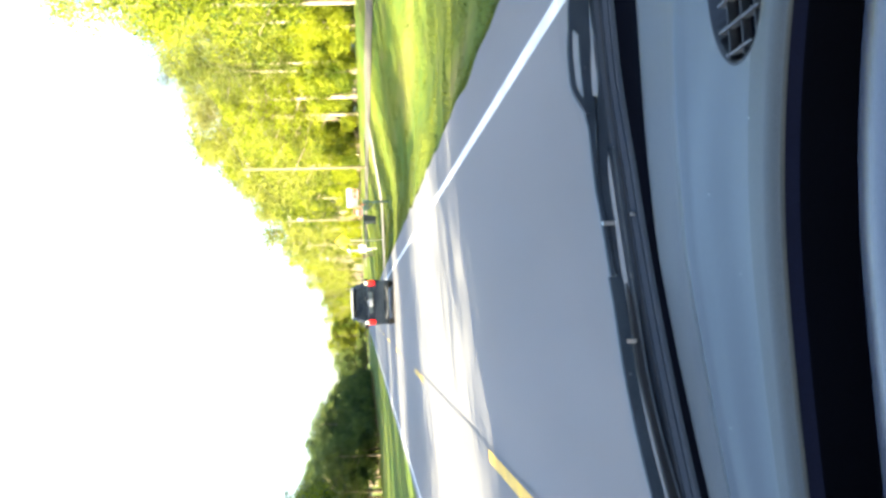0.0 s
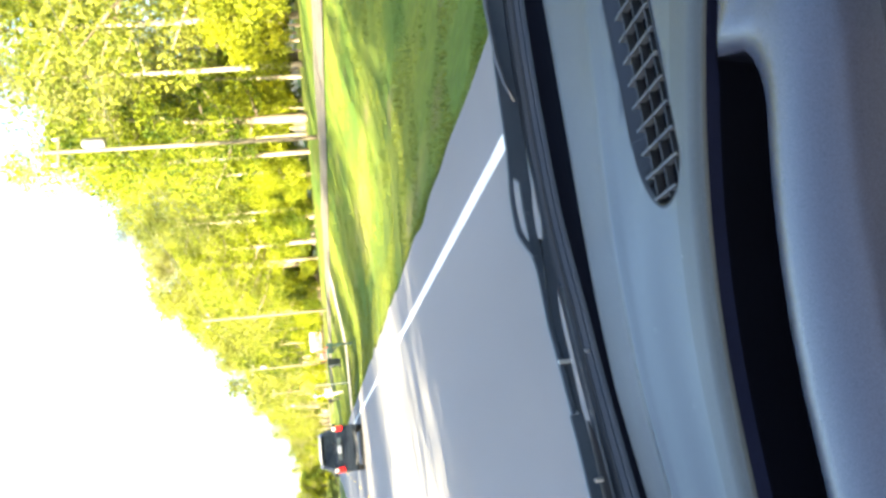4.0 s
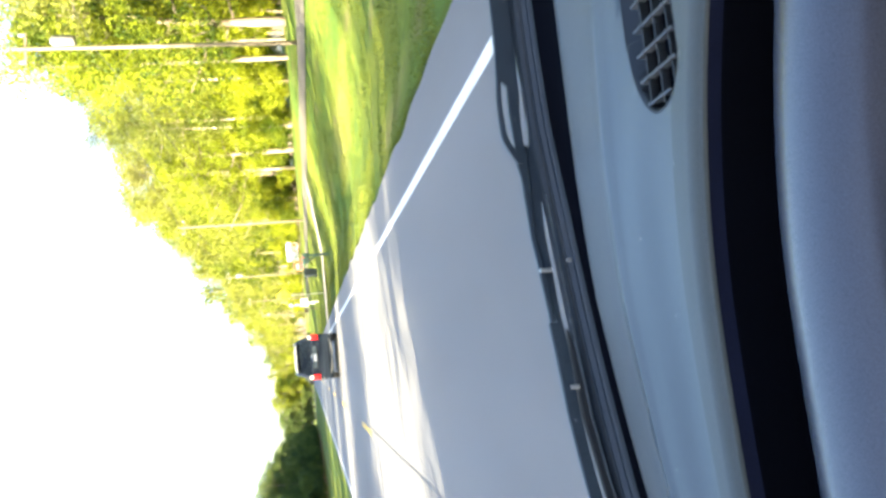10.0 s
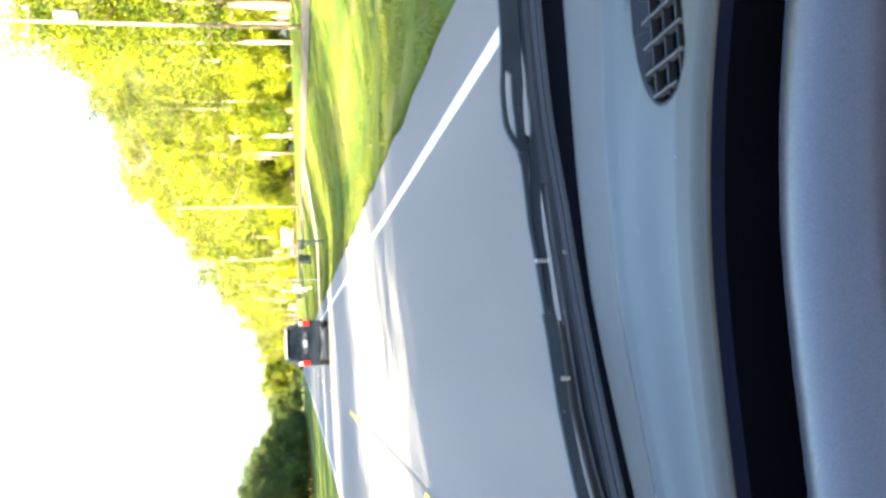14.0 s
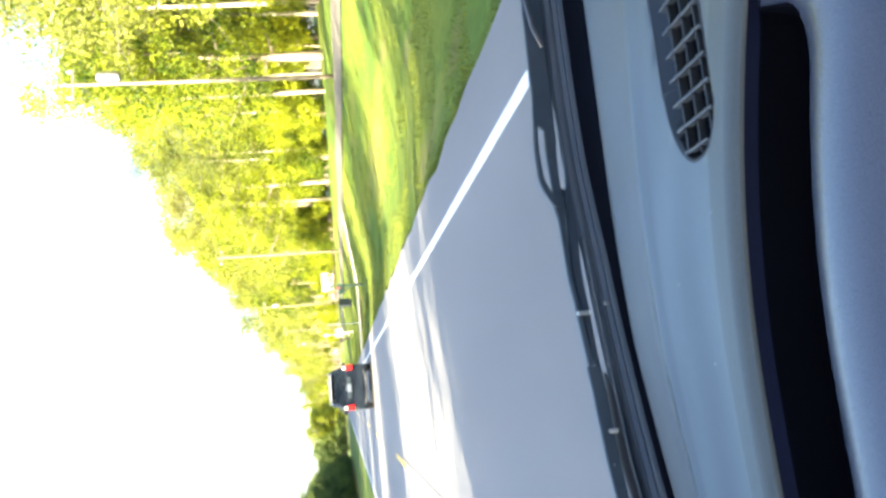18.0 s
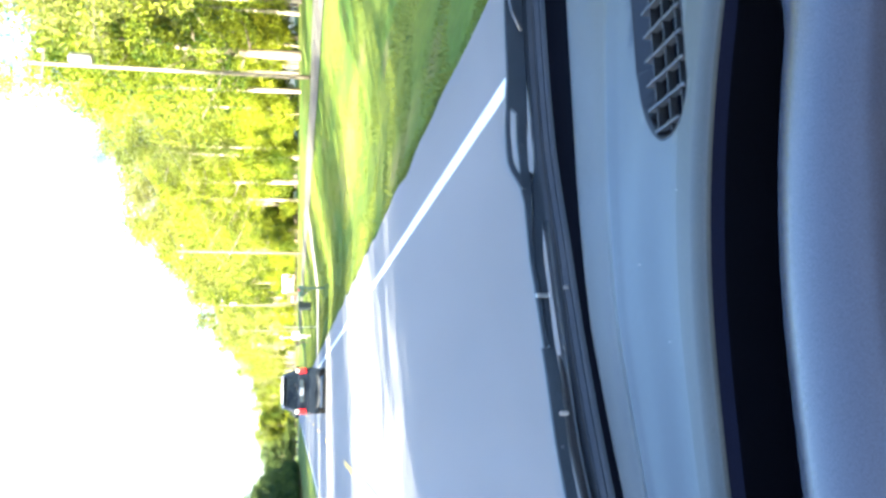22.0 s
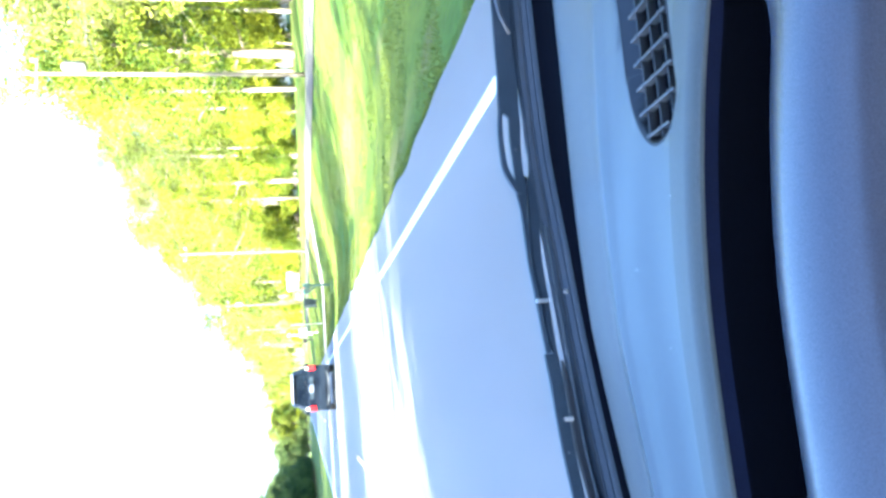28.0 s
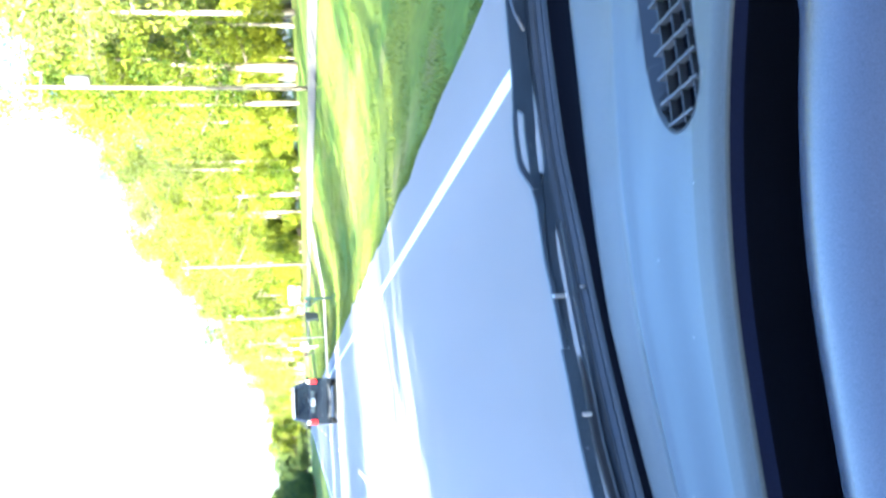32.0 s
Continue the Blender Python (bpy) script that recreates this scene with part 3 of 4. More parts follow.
for off, first, size in ((16.6, 18.0, 1.0), (20.3, 20.0, 1.5), (25.0, 22.0, 1.9)):
    y = first
    while y < 240:
        if off > 24 or noise.noise((y * 0.11, off, 8.0)) < 0.08:       # openings into the dark wood
            plant("shrub" + grade(y), bend(y) + off + float(wood.uniform(-0.9, 1.2)), y, size * float(wood.uniform(0.7, 1.25)))
        y += float(wood.uniform(1.8, 3.6)) * (1 if y < 120 else 2)
# wood across the end of the straight
for row in range(3):
    for i in range(26):
        plant("dull_far" if i < 13 else "broad_far" if row else ("broad_far", "tall_far")[i % 2], -52 + 3.0 * i + float(wood.uniform(-1.2, 1.2)), 338 + 5.0 * row + float(wood.uniform(-2, 2)) + 0.3 * abs(i - 13), 0.85)
for i in range(30):
    plant("dull_shrub" if i < 17 else "shrub_far", -50 + 2.6 * i + float(wood.uniform(-0.8, 0.8)), 333 + 0.3 * abs(i - 15), 1.5)
# wood along the left-hand side; its shade lies across the road, with bars of sun through the gaps
GAPS = ((15.0, 6.2), (29.5, 5.7), (43.0, 5.1), (58.0, 5.2), (74.0, 5.4), (91.0, 5.4))
edge_wood = np.random.default_rng(12)
for row, (off, step) in enumerate(((-27.0, 3.3), (-31.5, 4.0), (-36.0, 4.6))):
    y = -75.0 + row
    while y < 104:
        x = off + float(edge_wood.uniform(-0.8, 0.8))
        across = y - 0.531 * x                    # where its shade meets the road
        if not any(abs(across - g) < w for g, w in GAPS):
            plant(("broad_far", "broad_far", "tall_far")[int(edge_wood.integers(3))], x, y, 1.04, edge_wood)
        elif row == 1 and across > 30 and edge_wood.random() < 0.3:
            plant("pine_far", x - 3.0, y, 0.9, edge_wood)
        y += step * float(edge_wood.uniform(0.8, 1.2))
for off, step, size in ((-20.0, 4.2, 0.66), (-24.0, 4.4, 0.76), (-29.0, 4.6, 0.92), (-35.0, 5.0, 1.0)):
    y = 112.0
    while y < 330:
        plant("dull" if y < 190 else "dull_far", bend(y) + off + float(wood.uniform(-1.0, 1.0)), y, size)
        y += step * float(wood.uniform(0.8, 1.2)) * (1 if y < 220 else 1.5)
for off in (-17.5, -21.5):
    y = 112.0
    while y < 300:
        plant("dull_shrub", bend(y) + off + float(wood.uniform(-1, 1)), y, float(wood.uniform(0.8, 1.5)))
        y += float(wood.uniform(2, 3.4))


# ---- roadside things ----
def utility_pole(y, x=12.4, can=True):
    root = empty("utility_pole", pose(x + bend(y), y, ground_z(x, y), 0, 0, 0))
    part("pole", tube([(0, 0, -0.4), (0.02, 0.02, 5), (0.05, 0.05, 10.2)], [0.095, 0.08, 0.06], 10), POLE_WOOD, root, smooth=True)
    part("crossarm", box(0.05, 0.05, 9.7, 1.2, 0.09, 0.09, 0.01), POLE_WOOD, root)
    for dx in (-0.52, 0.52):
        part("insulator", tube([(dx + 0.05, 0.05, 9.76), (dx + 0.05, 0.05, 9.84), (dx + 0.05, 0.05, 9.92)], [0.04, 0.06, 0.03], 8), SIGN_WHITE, root)
    if can:
        part("transformer", tube([(0.32, 0.05, 8.0), (0.32, 0.05, 8.05), (0.32, 0.05, 8.75), (0.32, 0.05, 8.85)], [0.18, 0.21, 0.21, 0.12], 12), TRIM_GREY, root, smooth=True)
    return tagged(root, "weathered wooden utility pole with crossarm and transformer" if can else "weathered wooden utility pole with a short crossarm", "utility pole", "utility poles along the road")


pole_ys = [-8, 29, 66, 103, 140, 177]
for k, y in enumerate(pole_ys):
    utility_pole(y, can=k % 2 == 1)
for k, dx in enumerate((-0.47, 0.57, 0.05)):
    lift = 9.9 if k < 2 else 7.4
    bm = bmesh.new()
    for a, b in zip(pole_ys, pole_ys[1:]):
        pts = []
        for i in range(9):
            s = i / 8
            y = a + (b - a) * s
            pts.append((12.4 + dx, y, ground_z(12.4, a) * (1 - s) + ground_z(12.4, b) * s + lift - 3.2 * s * (1 - s)))
        tube(pts, [0.013] * 9, 5, bm)
    tagged(mesh_ob("overhead_cable", bm, BLACK_CABLE), "thin dark overhead cable strung between poles", "cable", "cables between the poles")


def mailbox(x, y, wood, paint, label, turn=0.0):
    root = empty("mailbox", pose(x, y, ground_z(x, y), 0, 0, turn))
    part("post", box(0, 0, 0.55, 0.10, 0.10, 1.15, 0.008), wood, root)
    part("arm", box(-0.14, 0, 1.02, 0.52, 0.09, 0.09, 0.006), wood, root)
    part("brace", box(-0.16, 0, 0.83, 0.07, 0.07, 0.42, 0.005, turn=Matrix.Rotation(radians(-42), 4, "Y")), wood, root)
    n = 10
    out = [(-0.09, 0.0), (0.09, 0.0), (0.09, 0.13)] + [(0.09 * math.cos(math.pi * i / n), 0.13 + 0.09 * math.sin(math.pi * i / n)) for i in range(1, n)] + [(-0.09, 0.13)]
    k = len(out)
    vs = [(-0.40, a, 1.07 + b) for a, b in out] + [(0.10, a, 1.07 + b) for a, b in out]
    bm = raw(vs, [tuple(range(k)), tuple(range(k, 2 * k))[::-1]] + [(i, k + i, k + (i + 1) % k, (i + 1) % k) for i in range(k)])
    bmesh.ops.recalc_face_normals(bm, faces=bm.faces[:])
    part("box", bm, paint, root)
    part("door", slab([(-0.085, 0.005), (0.085, 0.005), (0.085, 0.13), (0.05, 0.2), (-0.05, 0.2), (-0.085, 0.13)], 0, 0.012), paint, root).matrix_basis = pose(-0.405, 0, 1.07, 90, 0, 90)
    part("flag", box(-0.12, -0.10, 1.25, 0.04, 0.008, 0.16, 0.003), SIGN_RED, root)
    return tagged(root, label, "mailbox", "mailboxes along the verge")


mailbox(5.4, 38.0, POST_GREEN, POST_GREEN, "dark green mailbox on a green braced post")
mailbox(6.2, 84.0, POST_WOOD, BOX_GREEN, "dark metal mailbox on a braced wooden post")


def wheelie_bin(x, y):
    root = empty("wheelie_bin", pose(x, y, ground_z(x, y), 0, 0, 12))
    v = [(-0.22, -0.24, 0.08), (0.22, -0.24, 0.08), (0.22, 0.24, 0.08), (-0.22, 0.24, 0.08), (-0.29, -0.33, 0.98), (0.29, -0.33, 0.98), (0.29, 0.33, 0.98), (-0.29, 0.33, 0.98)]
    bm = raw(v, [(3, 2, 1, 0), (4, 5, 6, 7), (0, 1, 5, 4), (1, 2, 6, 5), (2, 3, 7, 6), (3, 0, 4, 7)])
    bmesh.ops.bevel(bm, geom=bm.edges[:], offset=0.03, segments=2, affect="EDGES")
    part("tub", bm, BIN_PLASTIC, root)
    part("lid", box(0, 0.0, 1.01, 0.64, 0.74, 0.07, 0.025), BIN_PLASTIC, root)
    part("handle", tube([(-0.25, 0.40, 0.95), (0.25, 0.40, 0.95)], [0.02, 0.02], 8), BIN_PLASTIC, root)
    for dx in (-0.25, 0.25):
        part("wheel", tube([(dx - 0.03, 0.24, 0.12), (dx + 0.03, 0.24, 0.12)], [0.12, 0.12], 16), RUBBER, root)
    return tagged(root, "dark plastic wheelie bin standing on the grass", "bin")


wheelie_bin(7.3, 61.0)


def warning_sign(x, y):
    root = empty("warning_sign", pose(x, y, ground_z(x, y), 0, 0, -3))
    part("post", box(0, 0.03, 1.3, 0.06, 0.03, 3.3, 0.004), GALVANISED, root)
    bm = box(0, 0, 2.75, 0.76, 0.006, 0.76, 0.0, turn=Matrix.Rotation(radians(45), 4, "Y"))
    part("panel", bm, SIGN_YELLOW, root, "yellow diamond panel")
    part("symbol", slab([(-0.05, -0.22), (0.05, -0.22), (0.05, 0.05), (0.16, 0.05), (0.0, 0.25), (-0.16, 0.05), (-0.05, 0.05)], 0, 0.004), SIGN_BLACK, root).matrix_basis = pose(0, -0.004, 2.75, 90, 0, 0)
    return tagged(root, "yellow diamond warning sign on a thin steel post", "road sign")


warning_sign(5.2, 56.0)


def notice_board(x, y):
    root = empty("notice_board", pose(x, y, ground_z(x, y), 0, 0, -20))
    for dx in (-1.1, 1.1):
        part("post", box(dx, 0.06, 0.9, 0.10, 0.10, 2.1, 0.008), POST_WOOD, root)
    part("backing", box(0, 0, 1.25, 2.5, 0.05, 1.5, 0.006), SIGN_WHITE, root)
    part("panel", box(0.55, -0.03, 1.05, 1.2, 0.01, 0.95), SIGN_RED, root, "red panel")
    part("panel", box(-0.6, -0.03, 1.05, 1.1, 0.01, 0.95), SIGN_GREY, root, "slate grey panel")
    return tagged(root, "white, red and grey notice board on two posts", "sign")


notice_board(15.4, 104.0)


def yard_sign(x, y):
    root = empty("yard_sign", pose(x, y, ground_z(x, y), 0, 0, -8))
    part("post", box(0, 0, 0.55, 0.09, 0.09, 1.3, 0.008), SIGN_WHITE, root)
    part("board", box(0, -0.06, 1.35, 0.75, 0.03, 0.6, 0.006), SIGN_WHITE, root, "blank white board")
    part("cap", box(0, 0, 1.22, 0.12, 0.12, 0.04, 0.01), SIGN_WHITE, root)
    return tagged(root, "blank white board on a white post in the grass", "sign")


def hanging_sign(x, y):
    root = empty("hanging_sign", pose(x, y, ground_z(x, y), 0, 0, 5))
    part("post", box(0, 0, 0.85, 0.10, 0.10, 1.9, 0.008), POST_WOOD, root)
    part("arm", box(-0.45, 0, 1.62, 1.1, 0.09, 0.09, 0.006), POST_WOOD, root)
    board = part("board", box(-0.5, 0, 1.2, 0.62, 0.03, 0.55, 0.005), SIGN_RED, root, "red board")
    part("bar", box(-0.5, -0.018, 1.28, 0.44, 0.006, 0.12), SIGN_WHITE, board)
    part("rider", box(-0.5, 0, 0.83, 0.56, 0.02, 0.14, 0.004), SIGN_GREY, root, "small dark board")
    for dx in (-0.75, -0.25):
        part("hook", tube([(dx, 0, 1.47), (dx, 0, 1.58)], [0.01, 0.01], 6), GALVANISED, root)
    return tagged(root, "red board hanging from a wooden post and arm", "sign")


def street_sign(x, y):
    root = empty("street_sign", pose(x, y, ground_z(x, y), 0, 0, 0))
    part("pole", tube([(0, 0, -0.3), (0, 0, 2.6)], [0.04, 0.04], 10), GALVANISED, root)
    for k in range(2):
        blade = part("blade", box(0, 0, 2.70 + 0.2 * k, 0.9, 0.012, 0.18, 0.003, turn=Matrix.Rotation(radians(90 * k + 20), 4, "Z")), STREET_GREEN, root, "green blade")
        part("bar", box(0, 0, 2.70 + 0.2 * k, 0.6, 0.018, 0.07, turn=Matrix.Rotation(radians(90 * k + 20), 4, "Z")), SIGN_WHITE, blade)
    return tagged(root, "green street sign blades on a thin steel pole", "street sign")


yard_sign(6.0, 73.0)
hanging_sign(9.0, 66.0)
street_sign(7.6, 95.0)


# ---- the car in front ----
def wheel(parent, x, y, r=0.34, w=0.22):
    tyre = part("wheel", tube([(x - w / 2, y, r), (x - w / 2 + 0.03, y, r), (x + w / 2 - 0.03, y, r), (x + w / 2, y, r)], [r * 0.88, r, r, r * 0.88], 28), RUBBER, parent, smooth=False)
    part("rim", tube([(x - w / 2 - 0.005, y, r), (x + w / 2 + 0.005, y, r)], [r * 0.58, r * 0.58], 20), TRIM_GREY, tyre)
    return tyre


def lead_car(x, y):
    """A dark people carrier seen from behind; its rear bumper at y."""
    root = empty("people_carrier", pose(x, y, 0.0, 0, 0, 0))

    def half(yy, z):
        t = max(0, (z - 1.0) / 0.72)
        return 0.92 - 0.26 * t ** 1.2 - (0.05 if z < 0.35 else 0)
    low = profile_body([(0.06, 0.22), (0.0, 0.40), (0.0, 0.66), (0.07, 0.74), (0.09, 1.06), (0.6, 1.10), (3.4, 1.06), (4.55, 0.86), (4.75, 0.6), (4.72, 0.32)], half)
    bmesh.ops.bevel(low, geom=low.edges[:], offset=0.07, segments=3, affect="EDGES", profile=0.5)
    part("body", low, CAR_PAINT, root, smooth=True)
    top = profile_body([(0.10, 1.03), (0.36, 1.64), (0.62, 1.73), (1.9, 1.77), (2.6, 1.68), (3.55, 1.03)], half)
    bmesh.ops.bevel(top, geom=top.edges[:], offset=0.05, segments=3, affect="EDGES", profile=0.5)
    part("roof", top, CAR_ROOF, root, smooth=True)
    part("rear_window", profile_body([(0.125, 1.10), (0.32, 1.56), (0.33, 1.56), (0.135, 1.10)], lambda yy, z: half(0, z) - 0.13), CAR_GLASS, root, "dark tinted rear window")
    for s in (-1, 1):
        part("side_window", box(s * 0.80, 1.7, 1.33, 0.02, 2.2, 0.36, 0.008, turn=Matrix.Rotation(radians(-s * 19), 4, "Y")), CAR_GLASS, root)
        lamp = part("tail_lamp", box(s * 0.80, 0.06, 0.93, 0.19, 0.10, 0.27, 0.03), LAMP_RED, root, "red tail lamp, lit")
        part("reversing_lens", box(s * 0.80, 0.075, 1.13, 0.15, 0.10, 0.13, 0.03), LAMP_CLEAR, lamp, "clear lens")
        part("mirror", box(s * 1.02, 3.0, 1.12, 0.20, 0.12, 0.15, 0.04), CAR_PAINT, root)
        part("roof_rail", tube([(s * 0.60, 0.7, 1.71), (s * 0.60, 0.8, 1.77), (s * 0.60, 2.3, 1.79), (s * 0.60, 2.4, 1.72)], [0.02] * 4, 6), TRIM_GREY, root)
        part("exhaust" if s > 0 else "tow_eye", tube([(s * 0.5, -0.02, 0.30), (s * 0.5, 0.3, 0.30)], [0.035, 0.035], 10), STEEL, root)
    part("plate_recess", box(0.0, 0.075, 0.94, 0.62, 0.04, 0.24, 0.015), DASH_DARK, root)
    part("tailgate_panel", box(0.0, 0.055, 0.95, 0.86, 0.02, 0.15, 0.01), TAILGATE, root, "paler band across the tailgate")
    plate = part("number_plate", box(-0.02, 0.035, 0.955, 0.30, 0.02, 0.15, 0.006), PLATE, root)
    part("bar", box(-0.02, 0.023, 0.95, 0.22, 0.004, 0.05), PLATE_BAR, plate)
    part("emblem", box(0.0, 0.08, 1.075, 0.10, 0.03, 0.045, 0.012), STEEL, root)
    part("bumper_strip", tube([(-0.70, 0.0, 0.37), (-0.5, -0.03, 0.30), (-0.25, -0.04, 0.27), (0.25, -0.04, 0.27), (0.5, -0.03, 0.30), (0.70, 0.0, 0.37)], [0.02, 0.04, 0.045, 0.045, 0.04, 0.02], 8), BUMPER_PALE, root, "pale lower bumper strip")
    part("bumper", profile_body([(0.01, 0.24), (-0.03, 0.42), (-0.01, 0.60), (0.12, 0.62), (0.12, 0.22)], lambda yy, z: 0.90), CAR_PAINT, root)
    part("spoiler", box(0, 0.33, 1.665, 1.16, 0.22, 0.05, 0.02), CAR_PAINT, root)
    # added pale tube in place of the highlight along the roof
    part("roof_edge", tube([(-0.62, 0.42, 1.655), (-0.50, 0.40, 1.705), (-0.3, 0.38, 1.725), (0.3, 0.38, 1.725), (0.50, 0.40, 1.705), (0.62, 0.42, 1.655)], [0.016, 0.026, 0.03, 0.03, 0.026, 0.016], 8), ROOF_HIGHLIGHT, root, "sky highlight on the roof edge, made as a pale tube")
    part("rear_wiper", tube([(0.0, 0.10, 1.12), (0.3, 0.13, 1.20)], [0.012, 0.008], 6), RUBBER, root)
    for s in (-1, 1):
        for yy in (0.85, 3.75):
            wheel(root, s * 0.80, yy)
    return tagged(root, "dark people carrier with lit red tail lamps on the road", "car")


lead_car(0.42, 32.0)


# ---- the car that the camera rides in: dashboard, windscreen, wipers and a plain shell ----
CX = 0.40                                        # middle of the car
own = empty("hatchback", pose(CX, 0.0, 0.0))


def own_part(name, bm, mat, label="", smooth=False, parent=None):
    """A part given in place, moved into the car's own frame."""
    if parent is None:
        bmesh.ops.translate(bm, vec=(-CX, 0, 0), verts=bm.verts[:])
        return part(name, bm, mat, own, label, smooth)
    bmesh.ops.translate(bm, vec=(-CX, 0, 0), verts=bm.verts[:])
    return part(name, bm, mat, parent, label, smooth)


def glass_foot(x):
    return 0.915 - 0.32 * (x - 0.5) ** 2


def pad_foot(x):
    """Where the dashboard begins behind the black border of the glass."""
    return min(0.852 - 0.47 * max(0.0, 0.24 - x) ** 2, glass_foot(x) - 0.015)


def pad_edge(x):
    if x < 0:
        return 0.587 - 0.25 * x * x
    return 0.587 - 0.78 * x * x if x < 0.36 else 0.587 - 0.78 * 0.36 ** 2 - 0.54 * (x - 0.36) * max(0.0, 1 - (x - 0.36))


def tray_edge(x):
    y = 0.507 - (0.12 if x < 0 else 0.75) * x * x
    far = pad_edge(x) - 0.005
    t = min(max((x - 0.215) / 0.075, 0), 1)
    return y + (far - y) * (1 - math.sqrt(max(0, 1 - t * t)))


# the pad's section from the windscreen to the tray: a strip that rises to a fold, a hollow middle, a raised lip.
# Each pair: the share of the depth where a stretch ends, and its slope in degrees
FOLDS = ((0.10, -2.0), (0.20, -1.0), (0.26, 2.0), (0.30, 6.0), (0.32, 2.0), (0.35, -6.0), (0.40, -7.0), (0.50, -3.0), (0.60, -1.5), (0.72, 0.0), (0.84, 1.5), (0.88, 2.5), (0.95, 2.5), (0.97, 0.5))


def pad_section(depth=0.29):
    rows, z, last = [(0.0, 0.8775)], 0.8775, 0.0
    for end, slope in FOLDS:
        for k in (1, 2, 3):
            z += (end - last) / 3 * depth * math.tan(radians(slope))
            rows.append((last + (end - last) * k / 3, z))
        last = end
    return [(rows[i][0], (rows[max(i - 1, 0)][1] + 2 * rows[i][1] + rows[min(i + 1, len(rows) - 1)][1]) / 4) for i in range(len(rows))]


PAD = pad_section()


def sag(x, s):
    """How far the soft skin of the pad lies off its section: a hollow along the seam, slow waves along the car's width."""
    reach = min(max((0.26 - x) / 0.30, 0.0), 1.0)
    hollow = 0.0026 * reach * math.exp(-((s - 0.30 + 0.05 * reach) / 0.055) ** 2)
    swell = 0.0022 * reach * math.exp(-((s - 0.56) / 0.14) ** 2)
    wave = 0.0011 * noise.noise((x * 6.5, s * 4.2, 3.0)) * math.sin(math.pi * min(1.0, s / 0.9))
    return swell - hollow + wave


def pad_z(x, y):
    """The height of the pad's surface at x, y."""
    y1, y2 = pad_foot(x) - 0.004, pad_edge(x) + 0.012
    s = (y1 - y) / (y1 - y2)
    return float(np.interp(s, [r[0] for r in PAD], [r[1] for r in PAD])) + sag(x, s)


TRAY = 3 + len(PAD) + 4


def dash_rows(x):
    """The dashboard's section at x, from the windscreen back to the driver: rows of y and z."""
    y1, y2, y3 = pad_foot(x) + 0.016, pad_edge(x), tray_edge(x)
    gap = min(1, max(0.12, (y2 - y3) / 0.06))
    deep = 0.12 * gap
    rows = [(y1 - 0.014, 0.862), (y1 - 0.0145, 0.872), (y1 - 0.017, 0.8765)]
    rows += [(y1 - 0.02 + (y2 + 0.012 - y1 + 0.02) * s, z + sag(x, s)) for s, z in PAD]
    rows += [(y2 + 0.006, PAD[-1][1] - 0.0016), (y2 + 0.002, PAD[-1][1] - 0.0045), (y2, 0.8725), (y2, 0.8685), (y2 - 0.002 * gap, 0.864), (y2 - 0.005 * gap, 0.859)]
    rows += [(y2 - 0.010 * gap, 0.875 - deep), (y3 + 0.006 * gap, 0.875 - deep)]
    rows += [(y3 + 0.003 * gap, 0.850), (y3, 0.8602), (y3 - 0.006, 0.8640), (y3 - 0.012, 0.8674), (y3 - 0.020, 0.8714), (y3 - 0.028, 0.8745), (y3 - 0.036, 0.8766), (y3 - 0.046, 0.8779), (y3 - 0.060, 0.8782)]
    rows += [(y3 - 0.072, 0.8776), (y3 - 0.083, 0.8757), (y3 - 0.093, 0.8724), (y3 - 0.101, 0.8680), (y3 - 0.108, 0.8615), (y3 - 0.114, 0.850), (y3 - 0.118, 0.83), (y3 - 0.122, 0.70), (y3 - 0.142, 0.45)]
    return rows


cols = [-0.46 + 0.0125 * i for i in range(int(1.72 / 0.0125) + 1)]
grid = [dash_rows(x) for x in cols]


def dash_band(first, last):
    """The strip of the dashboard between two of its lengthwise rows."""
    n = last - first + 1
    verts = [(x, y, z) for x, r in zip(cols, grid) for y, z in r[first:last + 1]]
    return raw(verts, [(i * n + j, i * n + j + 1, (i + 1) * n + j + 1, (i + 1) * n + j) for i in range(len(cols) - 1) for j in range(n - 1)])


G0, G1, GY, GR = 0.202, 0.60, 0.6320, 0.0470      # the grille's slot in the pad


def slot_end(v):
    """Where the slot's rounded end lies for v from -1 at its near edge to 1 at its far edge."""
    return G0 + 0.058 * (1 - math.sqrt(max(0.0, 1 - min(1, abs(v + 0.05)) ** 2.4))) + 0.02 * max(0.0, v) ** 1.5


def slot(grow, x1=G1):
    half = []
    for i in range(31):
        v = math.sin(math.pi / 2 - math.pi * i / 30)
        half.append((slot_end(v) - grow, GY + (GR + grow) * v))
    r = GR + grow
    end = [(x1 - GR + r * math.cos(a), GY + r * math.sin(a)) for a in (-math.pi / 2 + math.pi * i / 20 for i in range(21))]
    near = [(half[-1][0] + (end[0][0] - half[-1][0]) * i / 40, GY - r) for i in range(1, 40)]
    far = [(end[-1][0] + (half[0][0] - end[-1][0]) * i / 40, GY + r) for i in range(1, 40)]
    return half + near + end + far


def in_slot(x, y, grow=0.0):
    v = (y - GY) / (GR + grow)
    if abs(v) >= 1:
        return False
    return x > slot_end(v) - grow and (x < G1 - GR or (x - G1 + GR) ** 2 + (y - GY) ** 2 < (GR + grow) ** 2)


SEAM = 3 + sum(1 for s, _ in PAD if s < 0.295)      # where the paler strip meets the pad
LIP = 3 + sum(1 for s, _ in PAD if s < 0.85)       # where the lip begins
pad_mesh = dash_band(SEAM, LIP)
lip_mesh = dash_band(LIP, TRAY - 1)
edge_line = slot(0.002)
